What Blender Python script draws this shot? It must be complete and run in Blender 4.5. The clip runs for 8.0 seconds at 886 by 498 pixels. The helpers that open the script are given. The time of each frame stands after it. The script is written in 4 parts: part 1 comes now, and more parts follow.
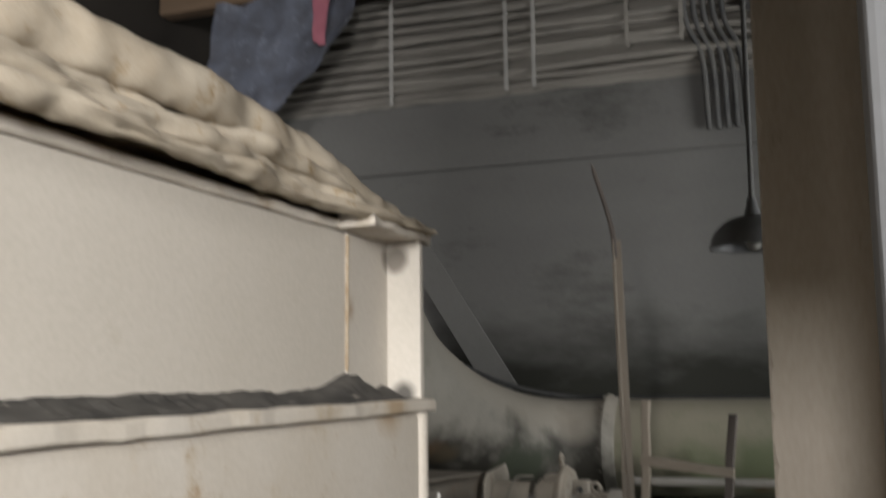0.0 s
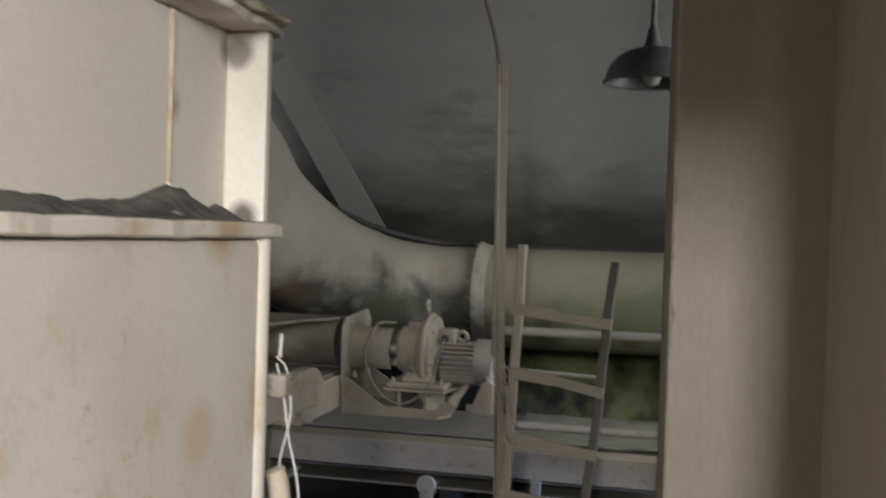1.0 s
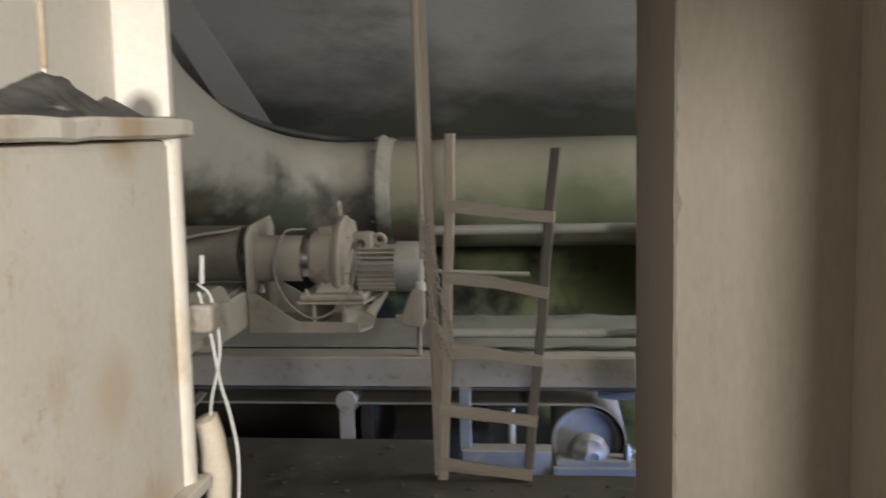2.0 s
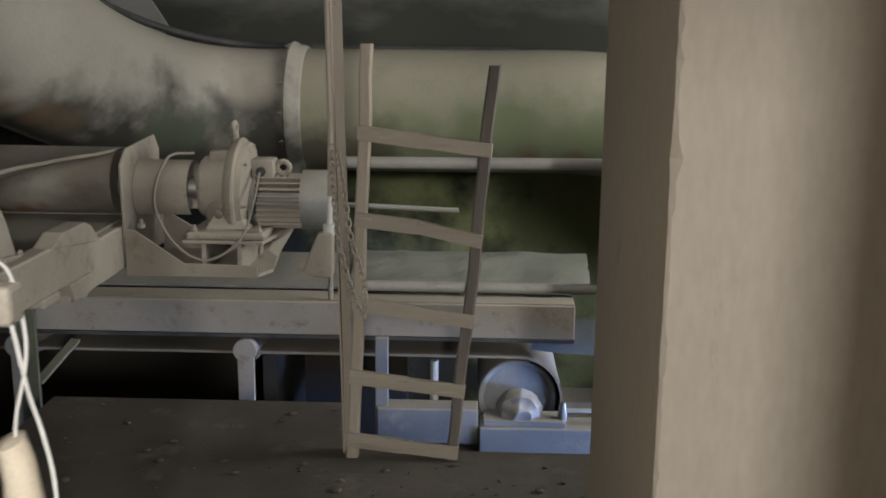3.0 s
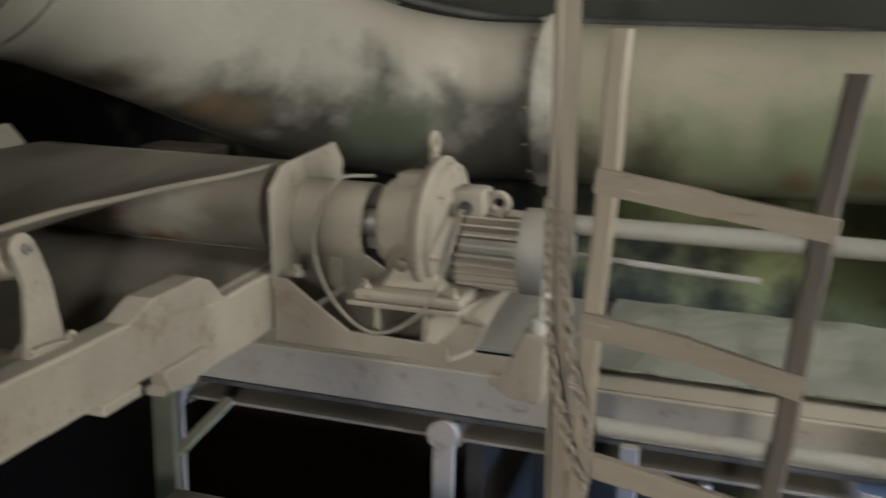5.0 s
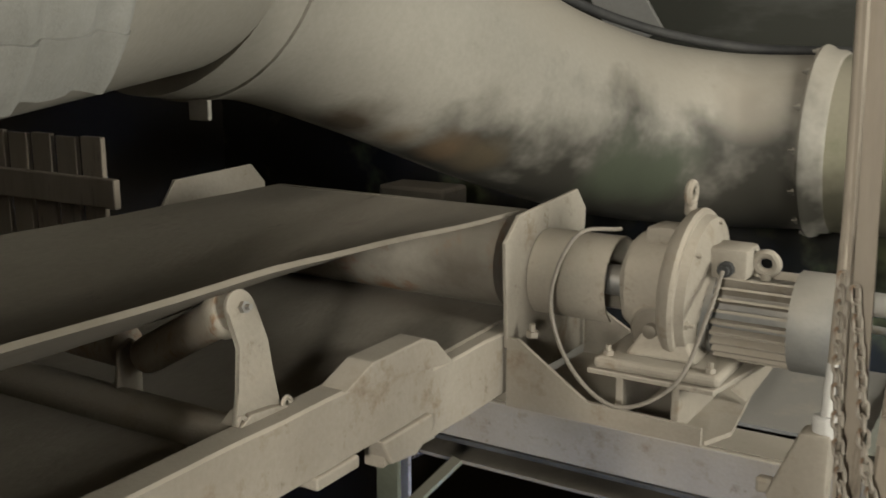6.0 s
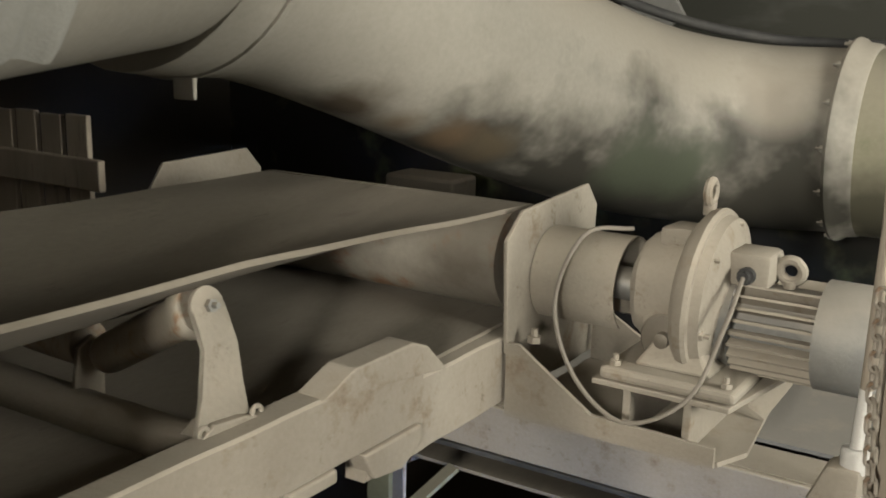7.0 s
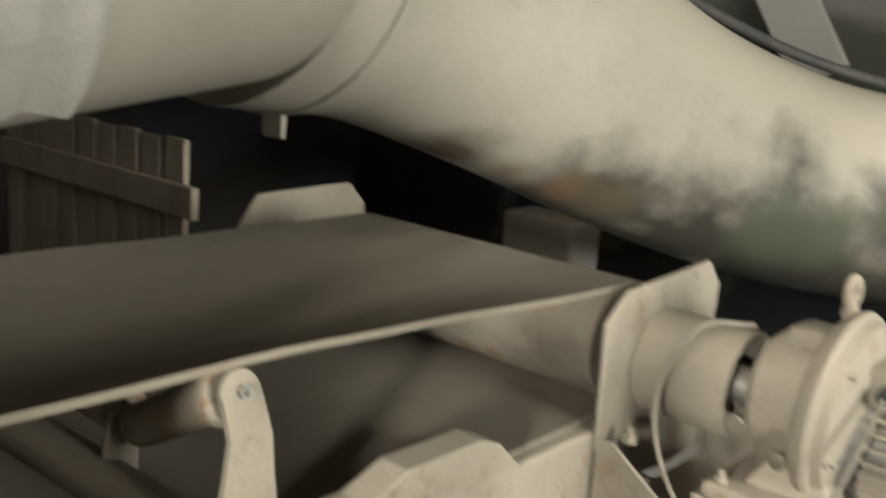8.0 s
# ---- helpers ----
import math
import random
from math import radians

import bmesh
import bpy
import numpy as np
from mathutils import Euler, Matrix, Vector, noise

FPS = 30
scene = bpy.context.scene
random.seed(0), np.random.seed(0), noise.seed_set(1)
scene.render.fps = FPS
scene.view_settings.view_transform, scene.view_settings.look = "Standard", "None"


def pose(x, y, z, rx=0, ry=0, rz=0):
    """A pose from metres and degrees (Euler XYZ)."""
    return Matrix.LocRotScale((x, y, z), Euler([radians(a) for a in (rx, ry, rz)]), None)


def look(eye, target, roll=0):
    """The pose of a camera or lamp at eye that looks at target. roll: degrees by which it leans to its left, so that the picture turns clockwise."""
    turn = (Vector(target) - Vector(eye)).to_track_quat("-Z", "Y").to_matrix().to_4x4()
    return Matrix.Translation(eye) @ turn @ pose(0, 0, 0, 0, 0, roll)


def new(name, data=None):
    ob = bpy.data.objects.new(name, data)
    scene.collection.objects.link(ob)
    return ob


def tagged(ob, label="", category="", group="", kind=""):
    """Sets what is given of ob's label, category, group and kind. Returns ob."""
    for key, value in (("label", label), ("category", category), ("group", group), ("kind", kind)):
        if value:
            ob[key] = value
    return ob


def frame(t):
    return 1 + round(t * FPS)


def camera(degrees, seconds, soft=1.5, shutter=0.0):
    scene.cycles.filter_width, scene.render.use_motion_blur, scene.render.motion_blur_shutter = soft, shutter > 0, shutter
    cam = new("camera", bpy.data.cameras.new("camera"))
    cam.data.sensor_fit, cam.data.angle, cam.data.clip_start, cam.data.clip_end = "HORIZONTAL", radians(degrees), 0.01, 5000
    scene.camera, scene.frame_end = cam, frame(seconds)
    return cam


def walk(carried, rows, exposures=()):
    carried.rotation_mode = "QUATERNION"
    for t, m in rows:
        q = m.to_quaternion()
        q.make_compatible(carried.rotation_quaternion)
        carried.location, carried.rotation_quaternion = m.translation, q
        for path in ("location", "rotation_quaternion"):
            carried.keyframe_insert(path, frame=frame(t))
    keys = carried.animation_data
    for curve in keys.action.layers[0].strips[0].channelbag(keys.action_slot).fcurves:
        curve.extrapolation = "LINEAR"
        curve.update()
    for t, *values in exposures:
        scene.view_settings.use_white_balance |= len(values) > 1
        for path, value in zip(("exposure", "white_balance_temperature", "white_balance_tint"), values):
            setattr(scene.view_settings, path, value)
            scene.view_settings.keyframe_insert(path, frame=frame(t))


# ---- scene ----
cam = camera(47.1, 8.0, 1.7, 0.5)
PATH = [
    (0, (0.525, 0.525, 1.576), (-0.171, 2.383, 1.826), -0.7),
    (0.5, (0.441, 0.82, 1.527), (-0.141, 2.733, 1.582), -0.3),
    (1, (0.388, 1.101, 1.491), (-0.078, 3.045, 1.458), 1.8),
    (1.5, (0.284, 1.301, 1.449), (-0.058, 3.265, 1.29), 0.2),
    (2, (0.062, 1.569, 1.465), (-0.15, 3.543, 1.23), -1.2),
    (2.2, (0.027, 1.671, 1.462), (-0.104, 3.649, 1.195), -1.0),
    (3.3, (0.024, 2.524, 1.478), (-0.037, 4.473, 1.03), 0.6),
    (3.5, (-0.004, 2.655, 1.472), (-0.082, 4.6, 1.013), 0.6),
    (4, (-0.068, 3.034, 1.493), (-0.163, 4.978, 1.031), -0.5),
    (4.5, (-0.065, 3.408, 1.46), (-0.281, 5.337, 0.977), 0.0),
    (5, (-0.044, 3.741, 1.498), (-0.647, 5.586, 1.015), 1.3),
    (5.2, (-0.114, 3.801, 1.517), (-0.851, 5.598, 1.038), 0.9),
    (6.5, (-0.186, 4.109, 1.48), (-1.268, 5.74, 1.068), 0.1),
    (7, (-0.232, 4.199, 1.472), (-1.29, 5.837, 1.026), 1.3),
    (7.5, (-0.262, 4.373, 1.484), (-1.341, 5.975, 0.965), 2.8),
    (8, (-0.317, 4.494, 1.549), (-1.594, 5.97, 1.113), 4.3),
]
walk(cam, [(t, look(eye, target, roll)) for t, eye, target, roll in PATH], [(0, -0.55, 5900, 10), (1.0, -0.45, 5950, 10), (2.0, -0.15, 6100, 9), (3.5, 0.08, 6000, 8), (4.5, 0.36, 6000, 5), (5.2, 0.36, 6250, 6), (6.5, 0.80, 6500, 6), (7.5, 0.90, 6550, 6), (8.0, 1.28, 6550, 6)])

# ---- light ----
world = bpy.data.worlds.new("world")
scene.world = world
world.use_nodes = True
sky = world.node_tree.nodes.new("ShaderNodeTexSky")
sky.sky_type, sky.sun_disc, sky.sun_elevation, sky.sun_rotation = "NISHITA", False, radians(35), radians(160)
world.node_tree.links.new(sky.outputs[0], world.node_tree.nodes["Background"].inputs[0])
world.node_tree.nodes["Background"].inputs[1].default_value = 0.05


def area(name, eye, target, sx, sy, watts, colour):
    d = bpy.data.lights.new(name, "AREA")
    d.shape, d.size, d.size_y, d.energy, d.color = "RECTANGLE", sx, sy, watts, colour
    ob = new(name, d)
    ob.matrix_world = look(eye, target)
    return ob


# daylight through the openings behind the walk, and through the side openings by the pit
area("gap_daylight", (0.54, -3.78, 3.05), (0.45, 4.0, 1.2), 0.4, 1.1, 520, (1.0, 0.93, 0.84))
area("window_daylight", (2.84, -3.78, 2.55), (-0.8, 2.0, 1.5), 1.2, 1.2, 1250, (1.0, 0.935, 0.85))
area("side_daylight", (3.9, 6.1, 2.0), (-0.2, 8.3, 0.8), 2.4, 1.8, 270, (1.0, 0.955, 0.87))
area("pit_daylight", (3.9, 5.5, -0.42), (0.9, 6.9, -0.3), 1.3, 0.46, 30, (0.36, 0.53, 1.0)).data.spread = radians(48)


# ---- materials ----
def mk(name, c1, c2, stain=None, scale=2.5, fine=45.0, rough=0.85, metal=0.0, bump=0.25, stretch=(1, 1, 1), cut=0.56, dust=0.0, piece=0.0, soot=None, spots=(), specks=None):
    m = bpy.data.materials.new(name)
    m.use_nodes = True
    nt = m.node_tree
    n, lk = nt.nodes, nt.links
    bsdf = n["Principled BSDF"]
    co = n.new("ShaderNodeTexCoord")
    mp = n.new("ShaderNodeMapping")
    mp.inputs["Scale"].default_value = stretch
    lk.new(co.outputs["Object"], mp.inputs["Vector"])

    def ns(s, detail=6.0, r=0.6):
        t = n.new("ShaderNodeTexNoise")
        t.inputs["Scale"].default_value, t.inputs["Detail"].default_value, t.inputs["Roughness"].default_value = s, detail, r
        lk.new(mp.outputs[0], t.inputs["Vector"])
        return t.outputs["Fac"]

    def ramp(v, a, b):
        r = n.new("ShaderNodeMapRange")
        r.inputs["From Min"].default_value, r.inputs["From Max"].default_value = a, b
        lk.new(v, r.inputs["Value"])
        return r.outputs["Result"]

    def mix(f, a, b, how="MIX"):
        x = n.new("ShaderNodeMix")
        x.data_type, x.blend_type = "RGBA", how
        for k, v in ((0, f), (6, a), (7, b)):
            if isinstance(v, (int, float)):
                x.inputs[k].default_value = v
            elif isinstance(v, tuple):
                x.inputs[k].default_value = (*v, 1)
            else:
                lk.new(v, x.inputs[k])
        return x.outputs[2]

    big, small = ns(scale), ns(fine, 4.0)
    col = mix(ramp(big, 0.35, 0.65), c1, c2)
    if stain:
        col = mix(ramp(ns(scale * 1.9, 8.0, 0.7), cut, cut + 0.12), col, stain)
    if specks:
        col = mix(ramp(ns(specks[0], 10.0, 0.78), specks[1], specks[1] + 0.09), col, specks[2])
    col = mix(ramp(small, 0.3, 0.7), mix(1.0, col, (0.90, 0.895, 0.885), "MULTIPLY"), col)
    warp = ns(3.0, 4.0, 0.55)
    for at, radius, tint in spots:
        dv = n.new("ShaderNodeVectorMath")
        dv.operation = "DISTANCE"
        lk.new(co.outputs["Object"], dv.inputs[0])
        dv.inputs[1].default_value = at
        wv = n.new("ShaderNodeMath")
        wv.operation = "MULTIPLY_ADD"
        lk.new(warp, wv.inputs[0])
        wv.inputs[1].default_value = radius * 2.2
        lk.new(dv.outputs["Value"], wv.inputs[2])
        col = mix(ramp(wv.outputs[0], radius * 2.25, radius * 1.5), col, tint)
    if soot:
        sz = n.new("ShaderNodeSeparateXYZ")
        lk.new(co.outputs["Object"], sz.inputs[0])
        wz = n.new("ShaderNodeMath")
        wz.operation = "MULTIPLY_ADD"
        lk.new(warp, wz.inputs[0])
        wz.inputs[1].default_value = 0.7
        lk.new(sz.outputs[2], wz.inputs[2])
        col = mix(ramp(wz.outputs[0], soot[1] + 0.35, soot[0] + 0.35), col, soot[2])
    if dust:
        g = n.new("ShaderNodeNewGeometry")
        s = n.new("ShaderNodeSeparateXYZ")
        lk.new(g.outputs["Normal"], s.inputs[0])
        ad = n.new("ShaderNodeMath")
        ad.operation = "MULTIPLY_ADD"
        lk.new(big, ad.inputs[0])
        ad.inputs[1].default_value = 0.9
        lk.new(s.outputs[2], ad.inputs[2])
        ml = n.new("ShaderNodeMath")
        ml.operation = "MULTIPLY"
        lk.new(ramp(ad.outputs[0], 0.55, 1.15), ml.inputs[0])
        ml.inputs[1].default_value = dust
        col = mix(ml.outputs[0], col, (0.39, 0.345, 0.28))
    if piece:
        oi = n.new("ShaderNodeObjectInfo")
        col = mix(ramp(oi.outputs["Random"], 0.0, 1.0), mix(1.0, col, (1 - piece,) * 3, "MULTIPLY"), col)
    lk.new(col, bsdf.inputs["Base Color"])
    bsdf.inputs["Roughness"].default_value, bsdf.inputs["Metallic"].default_value = rough, metal
    bsdf.inputs["Specular IOR Level"].default_value = 0.3
    b = n.new("ShaderNodeBump")
    b.inputs["Strength"].default_value, b.inputs["Distance"].default_value = bump, 0.01
    both = n.new("ShaderNodeMath")
    both.operation = "MULTIPLY_ADD"
    lk.new(small, both.inputs[0])
    both.inputs[1].default_value = 0.4
    lk.new(big, both.inputs[2])
    lk.new(both.outputs[0], b.inputs["Height"])
    lk.new(b.outputs[0], bsdf.inputs["Normal"])
    return m


CREAM = mk("dusty_cream_paint", (0.545, 0.500, 0.432), (0.490, 0.440, 0.366), (0.420, 0.345, 0.245), 2.4, 70, 0.6, cut=0.56, bump=0.10, stretch=(1, 1, 0.7), specks=(7.0, 0.575, (0.36, 0.27, 0.17)), spots=(((-0.787, 3.58, 1.48), 0.11, (0.37, 0.285, 0.189)), ((-0.81, 3.5, 0.95), 0.10, (0.444, 0.37, 0.281)), ((-0.81, 3.2, 0.70), 0.07, (0.34, 0.25, 0.15)), ((-0.81, 3.65, 0.62), 0.12, (0.40, 0.32, 0.225))))
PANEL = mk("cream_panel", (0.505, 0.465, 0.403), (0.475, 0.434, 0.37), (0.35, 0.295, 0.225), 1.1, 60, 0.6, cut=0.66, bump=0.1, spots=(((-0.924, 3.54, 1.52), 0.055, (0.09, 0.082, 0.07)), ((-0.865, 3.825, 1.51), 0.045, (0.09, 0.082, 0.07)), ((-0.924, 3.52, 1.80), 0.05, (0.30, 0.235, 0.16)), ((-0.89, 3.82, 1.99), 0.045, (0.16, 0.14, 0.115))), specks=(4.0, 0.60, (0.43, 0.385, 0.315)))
DUST = mk("dust_coat", (0.239, 0.215, 0.177), (0.207, 0.182, 0.147), (0.163, 0.128, 0.0898), 4, 90, 0.95, dust=0.5, bump=0.35, specks=(11.0, 0.59, (0.130, 0.104, 0.074)))
SOOT = mk("soot_deposit", (0.030, 0.028, 0.025), (0.085, 0.078, 0.068), (0.30, 0.27, 0.23), 9, 160, 0.95, stretch=(1, 0.3, 1.6), cut=0.60)
RAG = mk("dirty_tarpaulin", (0.422, 0.367, 0.286), (0.34, 0.286, 0.211), (0.231, 0.156, 0.068), 5, 120, 0.95, bump=0.5)
PLASTER = mk("dusty_plaster", (0.374, 0.333, 0.279), (0.357, 0.315, 0.262), (0.326, 0.286, 0.235), 1.8, 60, 0.95, stretch=(1, 1, 0.3), bump=0.25, cut=0.60, specks=(6.0, 0.59, (0.275, 0.235, 0.186)))
GREYPLASTER = mk("grey_plaster", (0.10, 0.10, 0.10), (0.075, 0.075, 0.075), (0.14, 0.135, 0.13), 2, 50, 0.95)
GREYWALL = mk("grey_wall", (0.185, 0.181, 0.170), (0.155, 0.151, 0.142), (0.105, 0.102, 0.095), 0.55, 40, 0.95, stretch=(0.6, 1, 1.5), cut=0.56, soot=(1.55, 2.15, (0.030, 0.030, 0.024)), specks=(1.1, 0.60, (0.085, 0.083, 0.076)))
# the near-black spots put the shade of the wall's left side into its colour
GREENWALL = mk("mossy_shaded_wall", (0.20, 0.215, 0.10), (0.155, 0.17, 0.08), (0.09, 0.09, 0.052), 0.9, 30, 0.9, cut=0.6, spots=(((-1.9, 9.0, -0.1), 2.0, (0.015, 0.0143, 0.0109)), ((-4.2, 9.0, 0.0), 3.2, (0.0136, 0.0122, 0.0102)), ((-0.7, 9.0, -1.0), 1.3, (0.015, 0.015, 0.0116))))
FLOOR = mk("dusty_concrete", (0.066, 0.056, 0.044), (0.042, 0.036, 0.029), (0.095, 0.083, 0.066), 1.8, 80, 0.95, bump=0.6, specks=(14.0, 0.60, (0.026, 0.023, 0.020)))
# near-black in place of shade, for the pit walls and the left wall
SHADEBLACK = mk("shade_black_wall", (0.018, 0.015, 0.012), (0.026, 0.022, 0.017), None, 0.9, 40, 0.95)
DARKWALL = mk("dark_concrete", (0.10, 0.095, 0.085), (0.075, 0.07, 0.06), (0.13, 0.12, 0.11), 0.9, 40, 0.95)
# painted near-black: soot on the duct's underside together with its shade
SOOT_SHADE, OLIVE = (0.028, 0.026, 0.020), (0.050, 0.057, 0.038)
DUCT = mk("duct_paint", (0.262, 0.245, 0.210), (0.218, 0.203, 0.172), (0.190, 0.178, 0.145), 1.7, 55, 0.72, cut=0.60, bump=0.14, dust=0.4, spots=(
    ((-1.26, 8.06, 0.78), 0.45, SOOT_SHADE), ((-1.62, 7.82, 0.78), 0.47, SOOT_SHADE), ((-1.88, 7.40, 0.92), 0.42, SOOT_SHADE), ((-2.02, 7.0, 1.06), 0.29, SOOT_SHADE), ((-2.12, 6.6, 1.22), 0.16, (0.06, 0.046, 0.03)),
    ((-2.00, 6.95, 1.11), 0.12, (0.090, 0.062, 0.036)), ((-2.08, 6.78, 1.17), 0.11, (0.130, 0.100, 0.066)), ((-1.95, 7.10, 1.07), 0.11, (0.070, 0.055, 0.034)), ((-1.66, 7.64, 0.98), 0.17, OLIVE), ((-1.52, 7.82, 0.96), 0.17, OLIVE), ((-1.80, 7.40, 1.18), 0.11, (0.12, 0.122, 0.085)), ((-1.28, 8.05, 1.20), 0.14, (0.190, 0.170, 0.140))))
MOSS = (0.118, 0.132, 0.074)
DUCTGREEN = mk("green_duct_paint", (0.212, 0.198, 0.142), (0.184, 0.174, 0.120), (0.148, 0.152, 0.092), 1.5, 50, 0.7, cut=0.56, bump=0.12, dust=0.35, spots=tuple(
    ((-0.30 + 0.29 * k, 8.07, 0.86 + 0.05 * (k % 3)), 0.26, MOSS) for k in range(6)) + tuple(((0.05 + 0.27 * k, 8.10, 0.75 + 0.03 * (k % 2)), 0.09, (0.105, 0.078, 0.042)) for k in range(5)) + (((-0.55, 8.08, 0.78), 0.22, (0.07, 0.068, 0.042)), ((-0.85, 8.08, 0.80), 0.26, (0.06, 0.056, 0.038))))
BELT = mk("dusty_rubber_belt", (0.167, 0.147, 0.118), (0.142, 0.125, 0.0979), (0.0979, 0.083, 0.0636), 6, 100, 0.95, stretch=(1, 0.3, 1), cut=0.62, bump=0.35, specks=(10.0, 0.60, (0.098, 0.084, 0.066)))
STEEL = mk("bare_steel", (0.286, 0.279, 0.265), (0.231, 0.224, 0.211), (0.17, 0.109, 0.0612), 3, 70, 0.45, 0.7, cut=0.6, dust=0.6)
# second tone darkened for soot and the belt's shade on the drum
DRUM = mk("worn_drum_steel", (0.26, 0.24, 0.20), (0.115, 0.10, 0.08), (0.150, 0.078, 0.038), 2.6, 70, 0.5, 0.25, cut=0.55, dust=0.35)
ROLLER = mk("dusty_roller_steel", (0.299, 0.272, 0.224), (0.245, 0.211, 0.17), (0.19, 0.102, 0.0476), 6, 70, 0.6, 0.1, cut=0.55, stretch=(3, 1, 1), dust=0.5)
FAN_FINGAP = mk("dark_fan_cover_and_fin_gaps", (0.13, 0.13, 0.125), (0.19, 0.185, 0.17), None, 5, 90, 0.6, 0.2, dust=0.4)
WOOD = mk("weathered_wood", (0.292, 0.255, 0.207), (0.238, 0.201, 0.156), (0.104, 0.0857, 0.0673), 7, 90, 0.85, stretch=(1, 1, 0.12), cut=0.6, piece=0.25, specks=(16.0, 0.58, (0.115, 0.092, 0.070)))
RUNGWOOD = mk("weathered_rung_wood", (0.292, 0.255, 0.207), (0.238, 0.201, 0.156), (0.104, 0.0857, 0.0673), 7, 90, 0.85, stretch=(0.12, 1, 1), cut=0.6, piece=0.25, specks=(26.0, 0.60, (0.42, 0.41, 0.42)))
DARKWOOD = mk("dark_worn_wood", (0.115, 0.098, 0.085), (0.075, 0.064, 0.056), (0.17, 0.145, 0.12), 7, 90, 0.8, stretch=(1, 1, 0.12), cut=0.6)
RAIL = mk("dusty_rail_paint", (0.301, 0.289, 0.266), (0.26, 0.248, 0.22), (0.191, 0.127, 0.0636), 4, 80, 0.6, cut=0.6)
YELLOW = mk("yellow_rail_paint", (0.381, 0.34, 0.0816), (0.326, 0.299, 0.109), (0.272, 0.252, 0.17), 6, 80, 0.6, cut=0.55)
RUBBER = mk("black_rubber", (0.025, 0.025, 0.025), (0.05, 0.048, 0.045), None, 8, 80, 0.7)
BLUEGREY = mk("grey_steel_cover", (0.163, 0.163, 0.163), (0.131, 0.133, 0.136), (0.201, 0.19, 0.169), 2.5, 80, 0.8, cut=0.55, dust=0.35)
GREYPALE = mk("pale_grey_sheet", (0.210, 0.205, 0.192), (0.180, 0.175, 0.163), None, 1.2, 60, 0.8)
TIMBER = mk("brown_timber", (0.16, 0.11, 0.07), (0.11, 0.075, 0.05), None, 4, 60, 0.9, stretch=(0.1, 1, 1))
DARKPIPE = mk("dark_dusty_pipe", (0.10, 0.10, 0.10), (0.15, 0.145, 0.135), None, 5, 60, 0.7, dust=0.3)
GREENISH = mk("dark_green_steel", (0.12, 0.125, 0.09), (0.085, 0.09, 0.065), None, 3, 60, 0.8, dust=0.3)
FLAP = mk("dark_blue_grey_rubber", (0.10, 0.11, 0.12), (0.14, 0.15, 0.155), (0.22, 0.22, 0.21), 4, 80, 0.8, cut=0.6)
RUST = mk("rust_streak", (0.25, 0.18, 0.105), (0.36, 0.30, 0.22), None, 12, 90, 0.95)
PALEBOARD = mk("pale_dusty_board", (0.22, 0.22, 0.188), (0.184, 0.188, 0.153), (0.133, 0.138, 0.102), 2.0, 80, 0.9, cut=0.58)
CANVAS = mk("dirty_canvas", (0.26, 0.255, 0.235), (0.20, 0.195, 0.175), (0.14, 0.115, 0.085), 5, 140, 0.95, bump=0.4, cut=0.58)
CABLE = mk("dusty_cable", (0.200, 0.180, 0.150), (0.150, 0.132, 0.110), None, 9, 90, 0.8)
STRAP = mk("white_strap", (0.449, 0.435, 0.408), (0.381, 0.367, 0.34), None, 9, 90, 0.9)
PINK = mk("pink_ribbon", (0.374, 0.136, 0.17), (0.306, 0.102, 0.136), None, 9, 90, 0.8)
PLASTIC = mk("dusty_plastic_sheet", (0.15, 0.163, 0.204), (0.109, 0.112, 0.129), (0.224, 0.245, 0.299), 6, 40, 0.35, cut=0.56)
NET = mk("netting", (0.313, 0.292, 0.258), (0.258, 0.238, 0.211), (0.136, 0.129, 0.116), 3, 60, 0.95, stretch=(0.2, 1, 2))
LAMPSHADE = mk("enamel_shade", (0.136, 0.136, 0.136), (0.102, 0.102, 0.102), None, 6, 60, 0.4)


# ---- helpers for building ----
BASE = {}


def thing(name, base, label, category, group="", kind=""):
    ob = new(name)
    ob.empty_display_size = 0.1
    ob.location = base
    BASE[ob.name] = Vector(base)
    return tagged(ob, label, category, group, kind)


def part(name, bm, material, parent=None, label="", smooth=False):
    me = bpy.data.meshes.new(name)
    bmesh.ops.recalc_face_normals(bm, faces=bm.faces[:])
    bm.to_mesh(me)
    bm.free()
    me.materials.append(material)
    if smooth:
        me.polygons.foreach_set("use_smooth", [True] * len(me.polygons))
        me.set_sharp_from_angle(angle=radians(38))
    ob = new(name, me)
    if parent is not None:
        ob.parent = parent
        if parent.name in BASE:
            ob.matrix_parent_inverse = Matrix.Translation(-BASE[parent.name])
    if label:
        ob["label"] = label
    return ob


def box(lo, hi, bevel=0.0, bm=None):
    own = bm is None
    b = bmesh.new()
    bmesh.ops.create_cube(b, size=1.0)
    lo, hi = Vector(lo), Vector(hi)
    for v in b.verts:
        v.co = Vector([lo[i] + (v.co[i] + 0.5) * (hi[i] - lo[i]) for i in range(3)])
    if bevel:
        bmesh.ops.bevel(b, geom=b.edges[:], offset=bevel, segments=2, affect="EDGES", profile=0.5)
    return b if own else join(bm, b)


